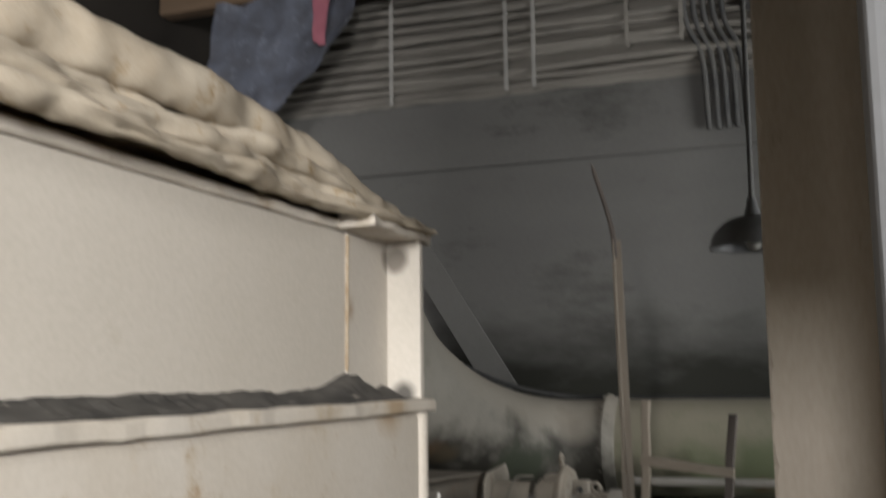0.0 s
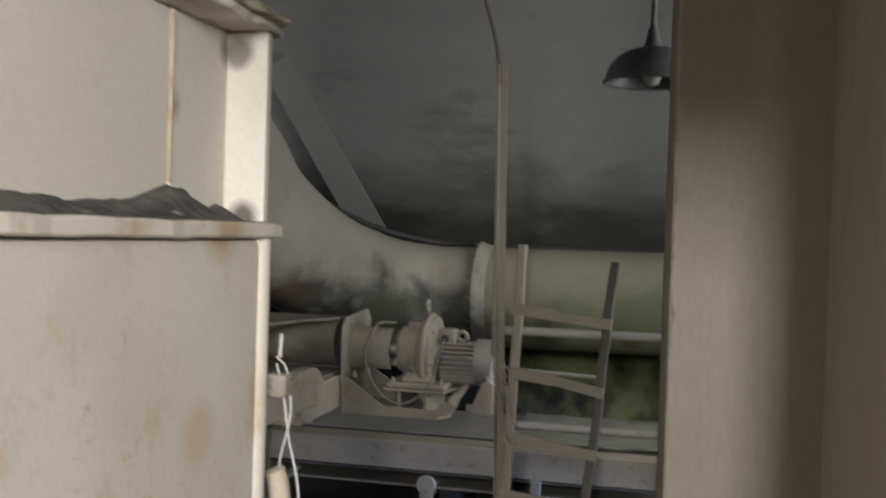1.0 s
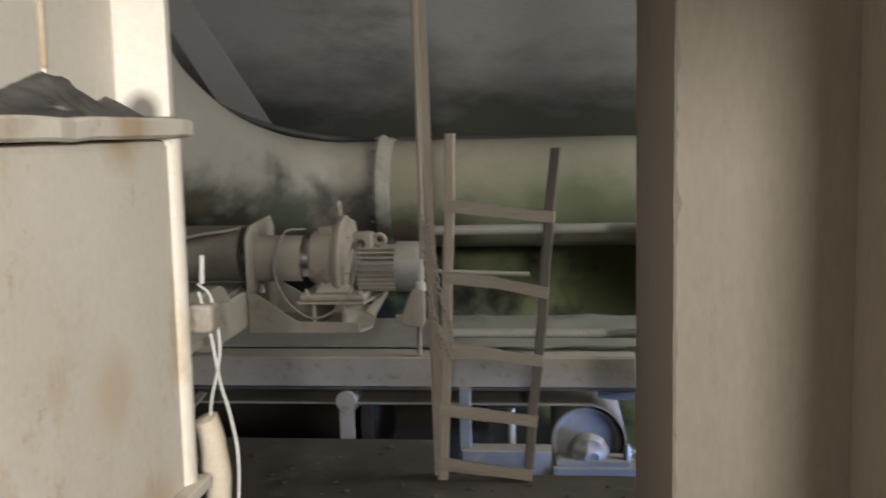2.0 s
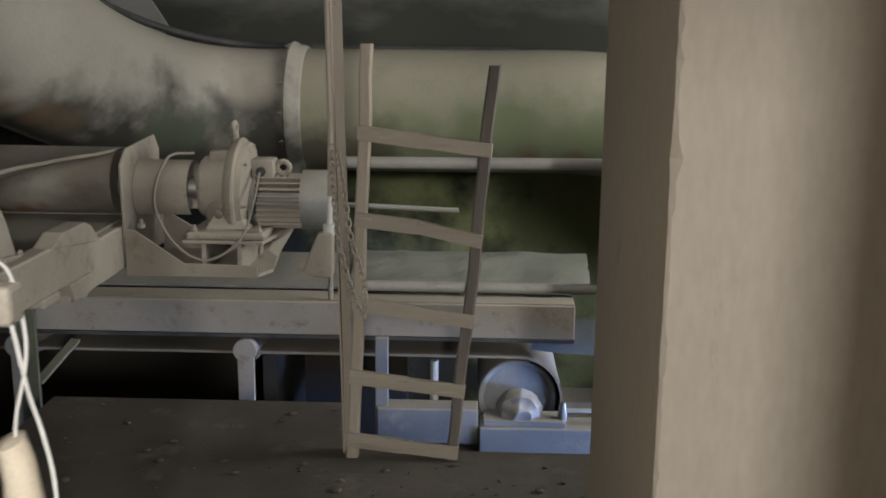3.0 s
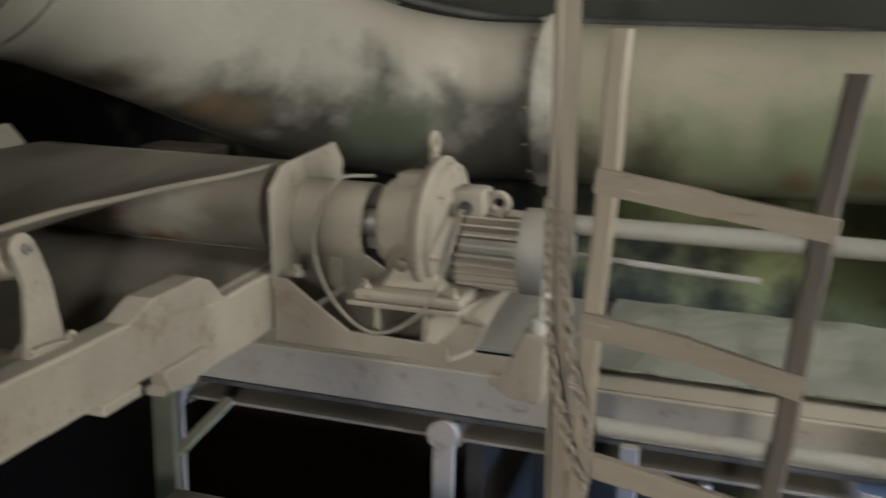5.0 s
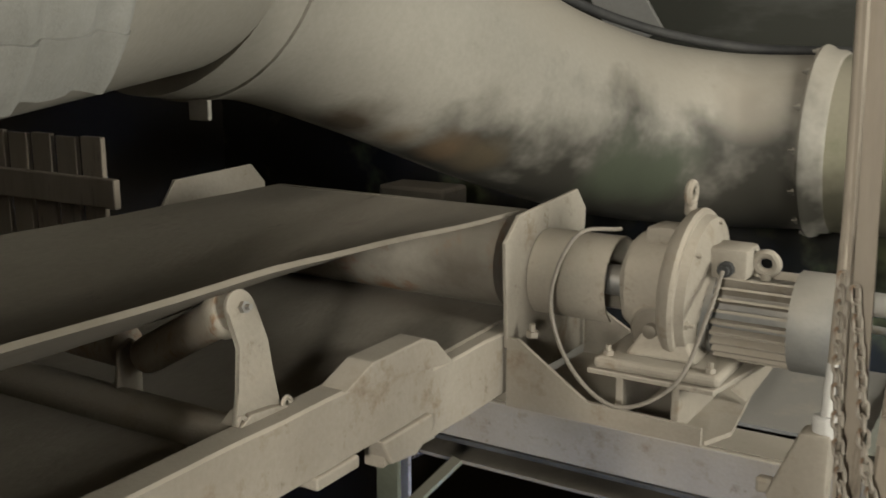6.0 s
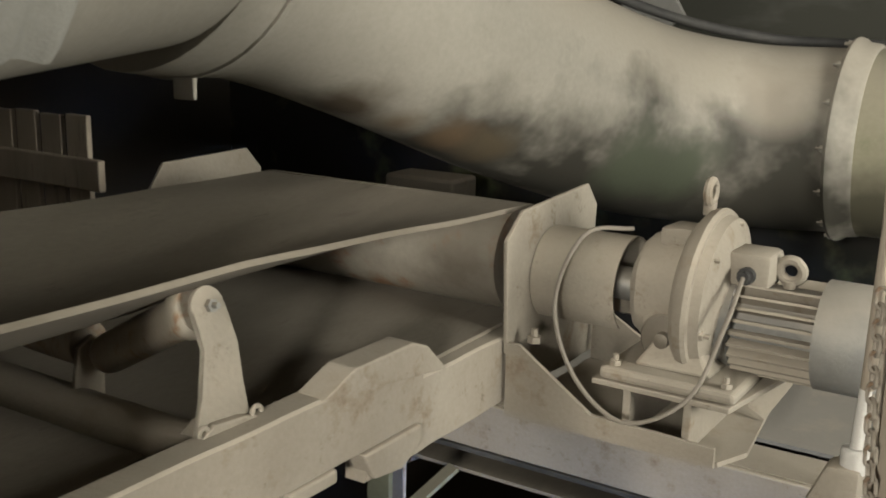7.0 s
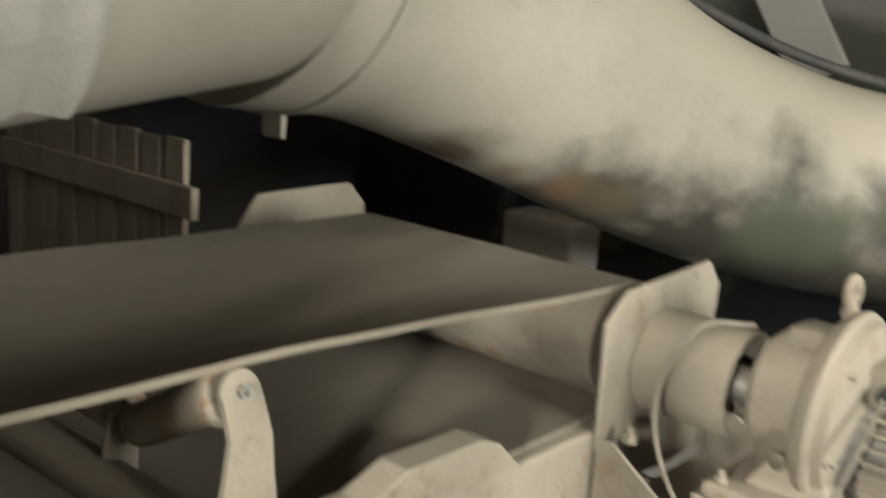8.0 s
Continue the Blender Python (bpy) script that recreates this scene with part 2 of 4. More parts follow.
def grid_box(lo, hi, ny):
    """A box cut into ny slices along y, to be roughened."""
    q = bmesh.new()
    rings = [[q.verts.new((x, lo[1] + (hi[1] - lo[1]) * k / ny, z)) for x, z in ((lo[0], lo[2]), (hi[0] - 0.006, lo[2]), (hi[0], lo[2] + 0.006), (hi[0], hi[2] - 0.006), (hi[0] - 0.006, hi[2]), (lo[0], hi[2]))] for k in range(ny + 1)]
    for r0, r1 in zip(rings, rings[1:]):
        for k in range(6):
            q.faces.new((r0[k], r0[(k + 1) % 6], r1[(k + 1) % 6], r1[k]))
    q.faces.new(rings[0])
    q.faces.new(rings[-1])
    return q


def join(bm, other):
    me = bpy.data.meshes.new("tmp")
    other.to_mesh(me)
    other.free()
    bm.from_mesh(me)
    bpy.data.meshes.remove(me)
    return bm


def merged(*bms):
    out = bms[0]
    for b in bms[1:]:
        join(out, b)
    return out


def sweep(path, radii, seg=16, caps=True, closed=False):
    """A tube along a path of points, with a radius for each."""
    b = bmesh.new()
    pts = [Vector([float(c) for c in p]) for p in path]
    if isinstance(radii, (int, float)):
        radii = [radii] * len(pts)
    radii = [float(r) for r in radii]
    rings, side = [], None
    for i, p in enumerate(pts):
        if closed:
            d = (pts[(i + 1) % len(pts)] - pts[i - 1]).normalized()
        else:
            d = (pts[min(i + 1, len(pts) - 1)] - pts[max(i - 1, 0)])
            if d.length < 1e-9:
                d = pts[-1] - pts[0]
            d.normalize()
        if side is None:
            side = d.orthogonal().normalized()
        side = (side - d * side.dot(d)).normalized()
        up = d.cross(side)
        rings.append([b.verts.new(p + radii[i] * (math.cos(a) * side + math.sin(a) * up)) for a in (2 * math.pi * k / seg for k in range(seg))])
    pairs = list(zip(rings, rings[1:])) + ([(rings[-1], rings[0])] if closed else [])
    for r0, r1 in pairs:
        for k in range(seg):
            b.faces.new((r0[k], r0[(k + 1) % seg], r1[(k + 1) % seg], r1[k]))
    if caps and not closed:
        b.faces.new(rings[0])
        b.faces.new(rings[-1])
    return b


def lathe(a, axis, profile, seg=32):
    """A body of revolution: profile rows of (distance along the axis, radius)."""
    a, axis = Vector(a), Vector(axis).normalized()
    b = bmesh.new()
    s = axis.orthogonal().normalized()
    u = axis.cross(s)
    rings = [[b.verts.new(a + axis * d + max(r, 1e-4) * (math.cos(t) * s + math.sin(t) * u)) for t in (2 * math.pi * k / seg for k in range(seg))] for d, r in profile]
    for r0, r1 in zip(rings, rings[1:]):
        for k in range(seg):
            b.faces.new((r0[k], r0[(k + 1) % seg], r1[(k + 1) % seg], r1[k]))
    b.faces.new(rings[0])
    b.faces.new(rings[-1])
    return b


def prism(outline, offset, bevel=0.0):
    """An outline of points, thickened by the offset vector."""
    b = bmesh.new()
    off = Vector(offset)
    lo = [b.verts.new(Vector(p)) for p in outline]
    hi = [b.verts.new(Vector(p) + off) for p in outline]
    b.faces.new(lo)
    b.faces.new(hi)
    for k in range(len(lo)):
        j = (k + 1) % len(lo)
        b.faces.new((lo[k], lo[j], hi[j], hi[k]))
    if bevel:
        bmesh.ops.bevel(b, geom=b.edges[:], offset=bevel, segments=2, affect="EDGES", profile=0.5)
    return b


def beam(p0, p1, w, h, up=(0, 0, 1), bevel=0.0):
    """A bar of width w and height h from p0 to p1."""
    p0, p1 = Vector(p0), Vector(p1)
    d = (p1 - p0).normalized()
    s = d.cross(Vector(up)).normalized()
    u = s.cross(d)
    return prism([p0 + s * w / 2 * i + u * h / 2 * j for i, j in ((-1, -1), (1, -1), (1, 1), (-1, 1))], p1 - p0, bevel)


def bolt(p, axis, r=0.012, h=0.01):
    return lathe(Vector(p), Vector(axis).normalized(), [(0, r), (h, r), (h, r * 0.5), (h * 2.2, r * 0.5)], 6)


def rough(b, amount, scale, seed=0.0):
    for v in b.verts:
        v.co += noise.noise_vector(v.co * scale + Vector((seed, seed, seed))) * amount
    return b


def grid(nu, nv, f):
    b = bmesh.new()
    vs = [[b.verts.new(f(i / nu, j / nv)) for j in range(nv + 1)] for i in range(nu + 1)]
    for i in range(nu):
        for j in range(nv):
            b.faces.new((vs[i][j], vs[i + 1][j], vs[i + 1][j + 1], vs[i][j + 1]))
    return b


def solid(b, thickness):
    bmesh.ops.recalc_face_normals(b, faces=b.faces[:])
    bmesh.ops.solidify(b, geom=b.faces[:], thickness=thickness)
    return b


def setting(name, bm, material, label, category, smooth=False):
    return tagged(part(name, bm, material, None, "", smooth), label, category, "", "structure")


def chipped_column():
    q = bmesh.new()
    rings = []
    for k in range(261):
        z = 0.02 * k
        chip = 0.006 + 0.026 * max(0.0, noise.noise(Vector((z * 9, 0, 0)))) + 0.018 * max(0.0, noise.noise(Vector((z * 31, 3, 0))))
        rings.append([q.verts.new((x, y, z)) for x, y in ((0.347, 3.97 + chip), (0.347 + chip * 0.8, 3.97), (0.90, 3.97), (0.90, 4.64), (0.326, 4.64), (0.314, 4.628))])
    for r0, r1 in zip(rings, rings[1:]):
        for k in range(6):
            q.faces.new((r0[k], r0[(k + 1) % 6], r1[(k + 1) % 6], r1[k]))
    q.faces.new(rings[0])
    q.faces.new(rings[-1])
    return q


# ---- the structure ----
setting("floor", merged(prism([(-5, -4.0, -0.25), (0.50, -4.0, -0.25), (0.50, 5.75, -0.25), (-0.45, 5.75, -0.25), (-0.45, 6.22, -0.25), (-1.70, 6.22, -0.25), (-1.70, 4.2, -0.25), (-2.75, 4.2, -0.25), (-2.75, 9.0, -0.25), (-5, 9.0, -0.25)], (0, 0, 0.25)),
        prism([(0.504, -4.0, -0.25), (4.0, -4.0, -0.25), (4.0, 4.64, -0.25), (0.504, 4.64, -0.25)], (0, 0, 0.25))), FLOOR, "dust-covered concrete floor slab beside the pit", "floor")
# slab added out of view to block the pit daylight from rising
setting("deck", box((1.60, 4.645, -0.12), (3.995, 8.2, -0.02)), FLOOR, "added concrete slab, out of view, that keeps the pit daylight low", "floor")
setting("pit_floor", box((-5, 4.2, -1.5), (4, 9.0, -1.35)), DARKWALL, "dark dusty concrete pit floor", "floor")
# added near-black wall where the pit lies only in shade
setting("pit_wall", box((-4.99, 7.80, -1.349), (-0.35, 7.95, 0.20)), SHADEBLACK, "added near-black wall standing in for the shade in the pit", "wall")
# added cross wall, hardly visible, that keeps the pit daylight off the left
setting("pit_bulkhead", box((-0.99, 6.96, -1.349), (-0.93, 7.795, -0.03)), SHADEBLACK, "added black cross wall that blocks the pit daylight", "wall")
setting("wall_back_lower", box((-5, 9.0, -1.5), (4, 9.2, 1.25)), GREENWALL, "mossy olive green lower wall behind the duct, left side painted dark for shade", "wall")
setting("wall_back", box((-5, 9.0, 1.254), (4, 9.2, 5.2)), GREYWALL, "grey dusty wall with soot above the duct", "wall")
setting("wall_left", box((-5.2, -4.0, -1.5), (-5, 9.2, 5.2)), SHADEBLACK, "dark concrete side wall", "wall")
setting("wall_right", merged(box((4, -4.0, -1.5), (4.2, 4.8, 5.2)), box((4, 7.8, -1.5), (4.2, 9.2, 5.2)), box((4, 4.8, 2.9), (4.2, 7.8, 5.2)), box((4, 4.8, -0.15), (4.2, 7.8, 1.0)), box((4, 4.8, -1.5), (4.2, 7.8, -0.7))), DARKWALL, "dark concrete wall with a side opening", "wall")
setting("wall_entrance", merged(box((-5, -4.0, 0), (0.33, -3.8, 5.2)), box((0.33, -4.0, 0), (0.75, -3.8, 2.48)), box((0.33, -4.0, 3.62), (0.75, -3.8, 5.2)), box((0.75, -4.0, 0), (2.22, -3.8, 5.2)), box((2.22, -4.0, 0), (3.46, -3.8, 1.93)), box((2.22, -4.0, 3.17), (3.46, -3.8, 5.2)), box((3.46, -4.0, 0), (4, -3.8, 5.2))), DARKWALL, "dark concrete wall with two window openings", "wall")
setting("ceiling", box((-5.2, -4.0, 5.2), (4.2, 9.2, 5.35)), DARKWALL, "dark dusty concrete ceiling", "ceiling")
setting("column", chipped_column(), PLASTER, "dusty beige plastered concrete column with chipped edges", "column")
setting("wall_passage", box((0.756, 1.70, 0), (0.90, 3.966, 5.2)), PLASTER, "dusty beige plastered wall of the passage", "wall")
# the lintel block is out of view, added to shade the upper column
setting("wall_near", merged(box((0.576, 1.55, 0), (4.0, 1.696, 5.2), 0.01), box((0.22, 1.55, 2.07), (0.572, 1.696, 5.2), 0.01)), GREYPLASTER, "grey plastered wall end beside the passage, with an added unseen lintel", "wall")
setting("ledge", merged(box((0.35, 8.55, -1.35), (4, 9.0, -0.97)), box((0.35, 8.72, -0.97), (4, 9.0, -0.90))), PLASTER, "pale stepped concrete ledge at the foot of the wall", "ledge")
setting("lintel_beam", box((-5, 8.93, 3.42), (4, 8.996, 4.05), 0.02), GREYWALL, "grey concrete beam along the wall", "beam")


# ---- the casing beside the passage ----
def casing():
    t = thing("machine_casing", (-1.6, 2.0, 0), "large dusty cream steel machine casing with flanged joint and soot streaks", "machine casing")
    part("lower_panel", box((-2.4, 0.0, 0.0), (-0.812, 3.90, 1.455), 0.02), CREAM, t, "stained cream sheet steel")
    part("corner_post", sweep([(-0.835, 3.865, 0.0), (-0.835, 3.865, 1.455)], 0.042, 20), CREAM, t, "", True)
    part("flange", rough(grid_box((-2.45, -0.02, 1.458), (-0.787, 3.93, 1.50), 60), 0.006, 9), CREAM, t, "dust-caked bolted flange")
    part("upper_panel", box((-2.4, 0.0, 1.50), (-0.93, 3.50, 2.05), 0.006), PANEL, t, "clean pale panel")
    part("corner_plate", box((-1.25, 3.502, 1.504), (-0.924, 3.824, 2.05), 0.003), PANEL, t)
    part("weld_seam", sweep([(-0.926, 3.502, 1.60), (-0.924, 3.502, 2.04)], 0.006, 8), RUST, t, "rusty weld seam")
    part("stiffener", box((-1.25, 3.826, 1.504), (-0.80, 3.86, 2.05), 0.005), PANEL, t)
    part("lower_flange", box((-0.811, 0.0, 0.60), (-0.775, 3.92, 0.632), 0.005), CREAM, t)
    part("top_flange", rough(merged(grid_box((-2.45, -0.02, 2.05), (-0.915, 3.90, 2.085), 60), rough(grid_box((-0.914, 3.42, 2.052), (-0.788, 3.91, 2.092), 26), 0.010, 14, 3.0)), 0.005, 6), CREAM, t)
    part("soot_bank", rough(grid(150, 10, lambda u, v: Vector((-0.928 + (0.095 + 0.03 * noise.noise(Vector((u * 13, 4, 0)))) * v, 0.1 + 3.72 * u, 1.499 + (1 - v) ** 1.3 * (0.046 + 0.050 * math.exp(-((u - 0.925) / 0.035) ** 2) + (0.010 + 0.030 * u ** 8) * noise.noise(Vector((u * 13, 0, 0))) + (0.005 + 0.012 * u ** 8) * noise.noise(Vector((u * 41, 2, 0))))))), 0.006, 24), SOOT, t, "dark soot lying on the flange")
    part("junction_lug", box((-0.835, 3.93, 0.98), (-0.76, 3.99, 1.05), 0.01), DUST, t)
    return t


casing()


def tarpaulin():
    t = thing("folded_tarpaulin", (-1.5, 2.0, 2.085), "heap of folded dirty beige tarpaulin on top of the casing", "tarpaulin")
    n = 4
    for k in range(n):
        def f(u, v, k=k):
            y = -0.1 + 4.0 * u
            h = 0.36 * min(1.0, max(0.40, (4.3 - y) * 0.72)) * (0.95 + 0.3 * noise.noise(Vector((y * 1.3, 7, 0))))
            lift = (0.0, 0.16, 0.34, 0.50, 1.05)
            front = -0.880 + 0.03 * (k == 0) + 0.055 * min(1.0, max(0.0, (y - 3.2) / 0.5)) - 0.035 * k + 0.07 * noise.noise(Vector((y * 1.5, k * 4.1, 0))) + 0.025 * noise.noise(Vector((y * 6, k, 2)))
            low = 2.078 + h * lift[k]
            high = 2.088 + h * (lift[k + 1] - 0.03) + 0.030 * noise.noise(Vector((y * 2.3, k * 1.7, 5)))
            if v < 0.5:
                a = math.pi * (v / 0.5 - 0.5)
                r = max(0.004, (high - low) / 2)
                crease = 0.012 * noise.noise(Vector((y * 5, v * 9, k)))
                return Vector((front + min(r, 0.07) * 1.4 * math.cos(a) - 0.10 * (k == n - 1) * (v / 0.5) + crease, y, (low + high) / 2 + r * math.sin(a)))
            w = (v - 0.5) * 2
            return Vector((front - 0.10 * (k == n - 1) - 1.0 * w, y, high + w * h * (0.7 if k == n - 1 else 0.1) * 0.5 + 0.06 * w * noise.noise(Vector((y * 2, w * 5, k)))))
        part("fold", rough(grid(140, 24, f), 0.010, 14), RAG, t, "", True)
    return t


tarpaulin()


# ---- the duct ----
def smoothed(points, n=8):
    """Catmull-Rom through rows of numbers."""
    out = []
    p = [np.array(q, float) for q in points]
    p = [2 * p[0] - p[1]] + p + [2 * p[-1] - p[-2]]
    for i in range(1, len(p) - 2):
        for k in range(n):
            s = k / n
            out.append(0.5 * ((2 * p[i]) + (p[i + 1] - p[i - 1]) * s + (2 * p[i - 1] - 5 * p[i] + 4 * p[i + 1] - p[i + 2]) * s * s + (3 * p[i] - p[i - 1] - 3 * p[i + 1] + p[i + 2]) * s ** 3))
    return out + [p[-2]]


def tube_rows(rows, n=8, seg=48, caps=True):
    rows = smoothed(rows, n)
    return sweep([r[:3] for r in rows], [r[3] for r in rows], seg, caps)


duct = thing("exhaust_duct", (-0.5, 8.4, 0.2), "large dusty painted steel exhaust duct, greenish towards its elbow", "duct")
part("straight_section", tube_rows([(-1.02, 8.4, 1.03, 0.362), (0.0, 8.4, 1.03, 0.362), (0.66, 8.4, 1.03, 0.362), (1.0, 8.4, 0.965, 0.362), (1.27, 8.4, 0.82, 0.362), (1.9, 8.4, 0.33, 0.362), (3.0, 8.4, -0.55, 0.362), (3.98, 8.4, -1.35, 0.362)]), DUCTGREEN, duct, "greenish mossy paint", True)
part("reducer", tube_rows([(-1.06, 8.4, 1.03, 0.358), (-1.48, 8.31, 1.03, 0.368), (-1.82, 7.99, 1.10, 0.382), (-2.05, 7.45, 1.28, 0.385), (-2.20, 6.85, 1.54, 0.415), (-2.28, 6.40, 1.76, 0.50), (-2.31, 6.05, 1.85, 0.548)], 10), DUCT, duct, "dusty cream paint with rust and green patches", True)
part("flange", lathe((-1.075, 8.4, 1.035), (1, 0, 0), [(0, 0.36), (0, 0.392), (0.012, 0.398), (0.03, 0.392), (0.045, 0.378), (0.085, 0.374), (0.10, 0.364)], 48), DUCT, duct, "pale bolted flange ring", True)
for k in range(14):
    a = 2 * math.pi * k / 14
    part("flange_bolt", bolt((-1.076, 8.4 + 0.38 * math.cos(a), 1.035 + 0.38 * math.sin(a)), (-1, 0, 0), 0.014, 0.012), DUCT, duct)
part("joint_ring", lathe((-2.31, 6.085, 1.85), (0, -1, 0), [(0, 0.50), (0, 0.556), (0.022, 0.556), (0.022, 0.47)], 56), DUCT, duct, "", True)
PIPE_A, PIPE_D = Vector((-2.30, 6.08, 1.85)), Vector((0.341, -0.937, -0.070)).normalized()
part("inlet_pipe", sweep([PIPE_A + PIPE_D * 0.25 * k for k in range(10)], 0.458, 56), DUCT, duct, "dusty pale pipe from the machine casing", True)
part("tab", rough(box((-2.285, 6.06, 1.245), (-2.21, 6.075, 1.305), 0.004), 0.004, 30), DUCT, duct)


# ---- the upper conveyor ----
conveyor = thing("belt_conveyor", (-1.85, 5.0, 0), "dust-coated belt conveyor with drive drum and troughing rollers", "conveyor")
AX, AZ = 6.47, 0.865  # the drive shaft


def belt_z(u, y):
    """Height of the belt: flat on the drum, troughed over the rollers."""
    k = min(1.0, max(0.0, (6.47 - y) / 1.0))
    w = max(0.0, (abs(u) - 0.28) / 0.72)
    return 1.006 + k * ((0.046 if u > 0 else 0.004) * w - 0.10 * (1 - w))


def belt_top(u, v):
    y = 6.47 - 6.0 * v ** 1.4
    s = 2 * u - 1
    return Vector((-1.89 + 0.445 * s, y, belt_z(s, y) + 0.004 * noise.noise(Vector((s * 3, y * 3, 0)))))


def belt_wrap(u, v):
    a = math.pi * v
    return Vector((-1.89 + 0.445 * (2 * u - 1), AX + 0.143 * math.sin(a), AZ + 0.143 * math.cos(a)))


part("belt", solid(grid(24, 60, belt_top), 0.012), BELT, conveyor, "dusty rubber belt", True)
part("belt_wrap", solid(grid(8, 16, belt_wrap), 0.010), BELT, conveyor, "", True)
part("return_belt", solid(grid(8, 30, lambda u, v: Vector((-1.89 + 0.445 * (2 * u - 1), AX - 5.9 * v, 0.722 - 0.05 * math.sin(3 * v)))), 0.010), BELT, conveyor, "", True)
part("drive_drum", lathe((-2.32, AX, AZ), (1, 0, 0), [(0, 0.06), (0, 0.136), (0.86, 0.136), (0.86, 0.115), (0.85, 0.05)], 40), DRUM, conveyor, "rust-stained steel drum", True)
part("shaft", sweep([(-2.45, AX, AZ), (-1.06, AX + 0.03, AZ - 0.03)], 0.042, 20), STEEL, conveyor, "", True)
for x, name in ((-1.405, "side_frame"), (-2.42, "side_frame")):
    f = part(name, rough(grid_box((x - 0.065, 0.5, 0.60), (x, 5.95, 0.757), 120), 0.004, 6), DUST, conveyor, "dust-caked steel channel")
    part("front_channel", rough(grid_box((x - 0.06, 5.75, 0.525), (x - 0.004, 6.95, 0.702), 40), 0.004, 9), DUST, conveyor)
    part("splice_block", prism([(x - 0.055, 5.72, 0.602), (x - 0.055, 5.76, 0.535), (x - 0.055, 5.86, 0.522), (x - 0.055, 5.93, 0.56), (x - 0.055, 5.93, 0.602)], (0.067, 0, 0), 0.006), DUST, conveyor)
    part("splice_block", box((x - 0.055, 5.50, 0.572), (x + 0.006, 5.645, 0.602), 0.006), DUST, conveyor)
part("splice_cap", rough(prism([(-1.470, 5.60, 0.755), (-1.470, 6.035, 0.698), (-1.470, 5.955, 0.775), (-1.470, 5.90, 0.794), (-1.470, 5.70, 0.794)], (0.072, 0, 0), 0.004), 0.003, 20), DUST, conveyor)
part("guard_plate", rough(prism([(-1.405, 6.30, 0.66), (-1.405, 6.66, 0.70), (-1.405, 6.78, 0.84), (-1.405, 6.79, 0.97), (-1.405, 6.725, 1.035), (-1.405, 6.36, 1.012), (-1.405, 6.285, 0.95)], (0.012, 0, 0), 0.003), 0.003, 14), DUST, conveyor, "cream steel bearing guard plate")
part("coupling_guard", solid(grid(24, 2, lambda u, v: Vector((-1.39 + 0.225 * v, AX + 0.05 + 0.122 * math.cos(radians(-55 + 290 * u)), AZ - 0.035 + 0.122 * math.sin(radians(-55 + 290 * u))))), 0.006), DUST, conveyor, "rolled sheet coupling guard", True)
part("far_guard_plate", prism([(-2.75, 6.34, 0.70), (-2.75, 6.88, 0.70), (-2.75, 6.87, 0.935), (-2.75, 6.80, 1.008), (-2.75, 6.42, 0.996), (-2.75, 6.35, 0.90)], (0.012, 0, 0), 0.003), DUST, conveyor)


def idler(y):
    """A troughing set: two wing rollers, a centre roller and their brackets."""
    top = [(-1.522 - 0.010 * (1 + math.sin(a)), y + 0.012 + 0.040 * math.cos(a), 0.955 + 0.040 * math.sin(a)) for a in (radians(12 * k) for k in range(16))]
    br = part("idler_bracket", prism([(-1.470, y - 0.085, 0.757), (-1.470, y + 0.048, 0.757), (-1.490, y + 0.046, 0.84), (-1.508, y + 0.060, 0.885)] + top + [(-1.506, y - 0.022, 0.89), (-1.485, y - 0.055, 0.81)], (0.011, 0, 0.003), 0.003), DUST, conveyor, "dusty roller bracket", True)
    part("foot", rough(prism([(-1.505, y - 0.085, 0.757), (-1.505, y - 0.050, 0.775), (-1.505, y + 0.020, 0.770), (-1.505, y + 0.065, 0.757)], (0.06, 0, 0), 0.004), 0.004, 25), DUST, br)
    for dy in (-0.075, 0.055):
        part("hook", sweep([(-1.452, y + dy + 0.012 * math.cos(a), 0.762 + 0.014 * math.sin(a)) for a in (radians(20 * k) for k in range(10))], 0.005, 6), DUST, br)
    part("pin", bolt((-1.520, y + 0.014, 0.962), (1, 0, 0.2), 0.013, 0.010), STEEL, br)
    part("wing_roller", lathe((-1.546, y + 0.008, 0.952), (-1, 0, -0.54), [(0, 0.012), (0, 0.044), (0.008, 0.050), (0.030, 0.050), (0.036, 0.041), (0.27, 0.041), (0.29, 0.038), (0.292, 0.012)], 32), ROLLER, conveyor, "rust-banded steel roller", True)
    part("inner_bracket", rough(prism([(-1.850, y - 0.055, 0.66), (-1.850, y + 0.03, 0.66), (-1.850, y + 0.028, 0.83), (-1.850, y + 0.005, 0.85), (-1.850, y - 0.03, 0.83)], (0.012, 0, 0), 0.003), 0.003, 20), DUST, conveyor)
    part("centre_roller", lathe((-1.870, y + 0.02, 0.822), (-1, 0, 0), [(0, 0.02), (0, 0.045), (0.012, 0.048), (0.22, 0.045), (0.22, 0.02)], 24), ROLLER, conveyor, "", True)
    part("far_roller", lathe((-2.30, y, 0.955), (1, 0, -0.36), [(0, 0.02), (0, 0.041), (0.20, 0.041), (0.20, 0.02)], 24), ROLLER, conveyor, "", True)
    part("cross_tube", sweep([(-2.42, y - 0.05, 0.700), (-1.475, y - 0.03, 0.690)], 0.056, 24), DUST, conveyor, "", True)


for y in (5.42, 4.2, 3.0):
    idler(y)
part("leg", merged(box((-1.96, 6.48, -1.35), (-1.88, 6.50, 0.60)), box((-1.96, 6.50, -1.35), (-1.94, 6.55, 0.60))), GREENISH, conveyor, "dark greenish angle iron leg")
part("brace", beam((-1.90, 6.52, -0.05), (-1.80, 6.72, 0.09), 0.05, 0.012), GREENISH, conveyor)
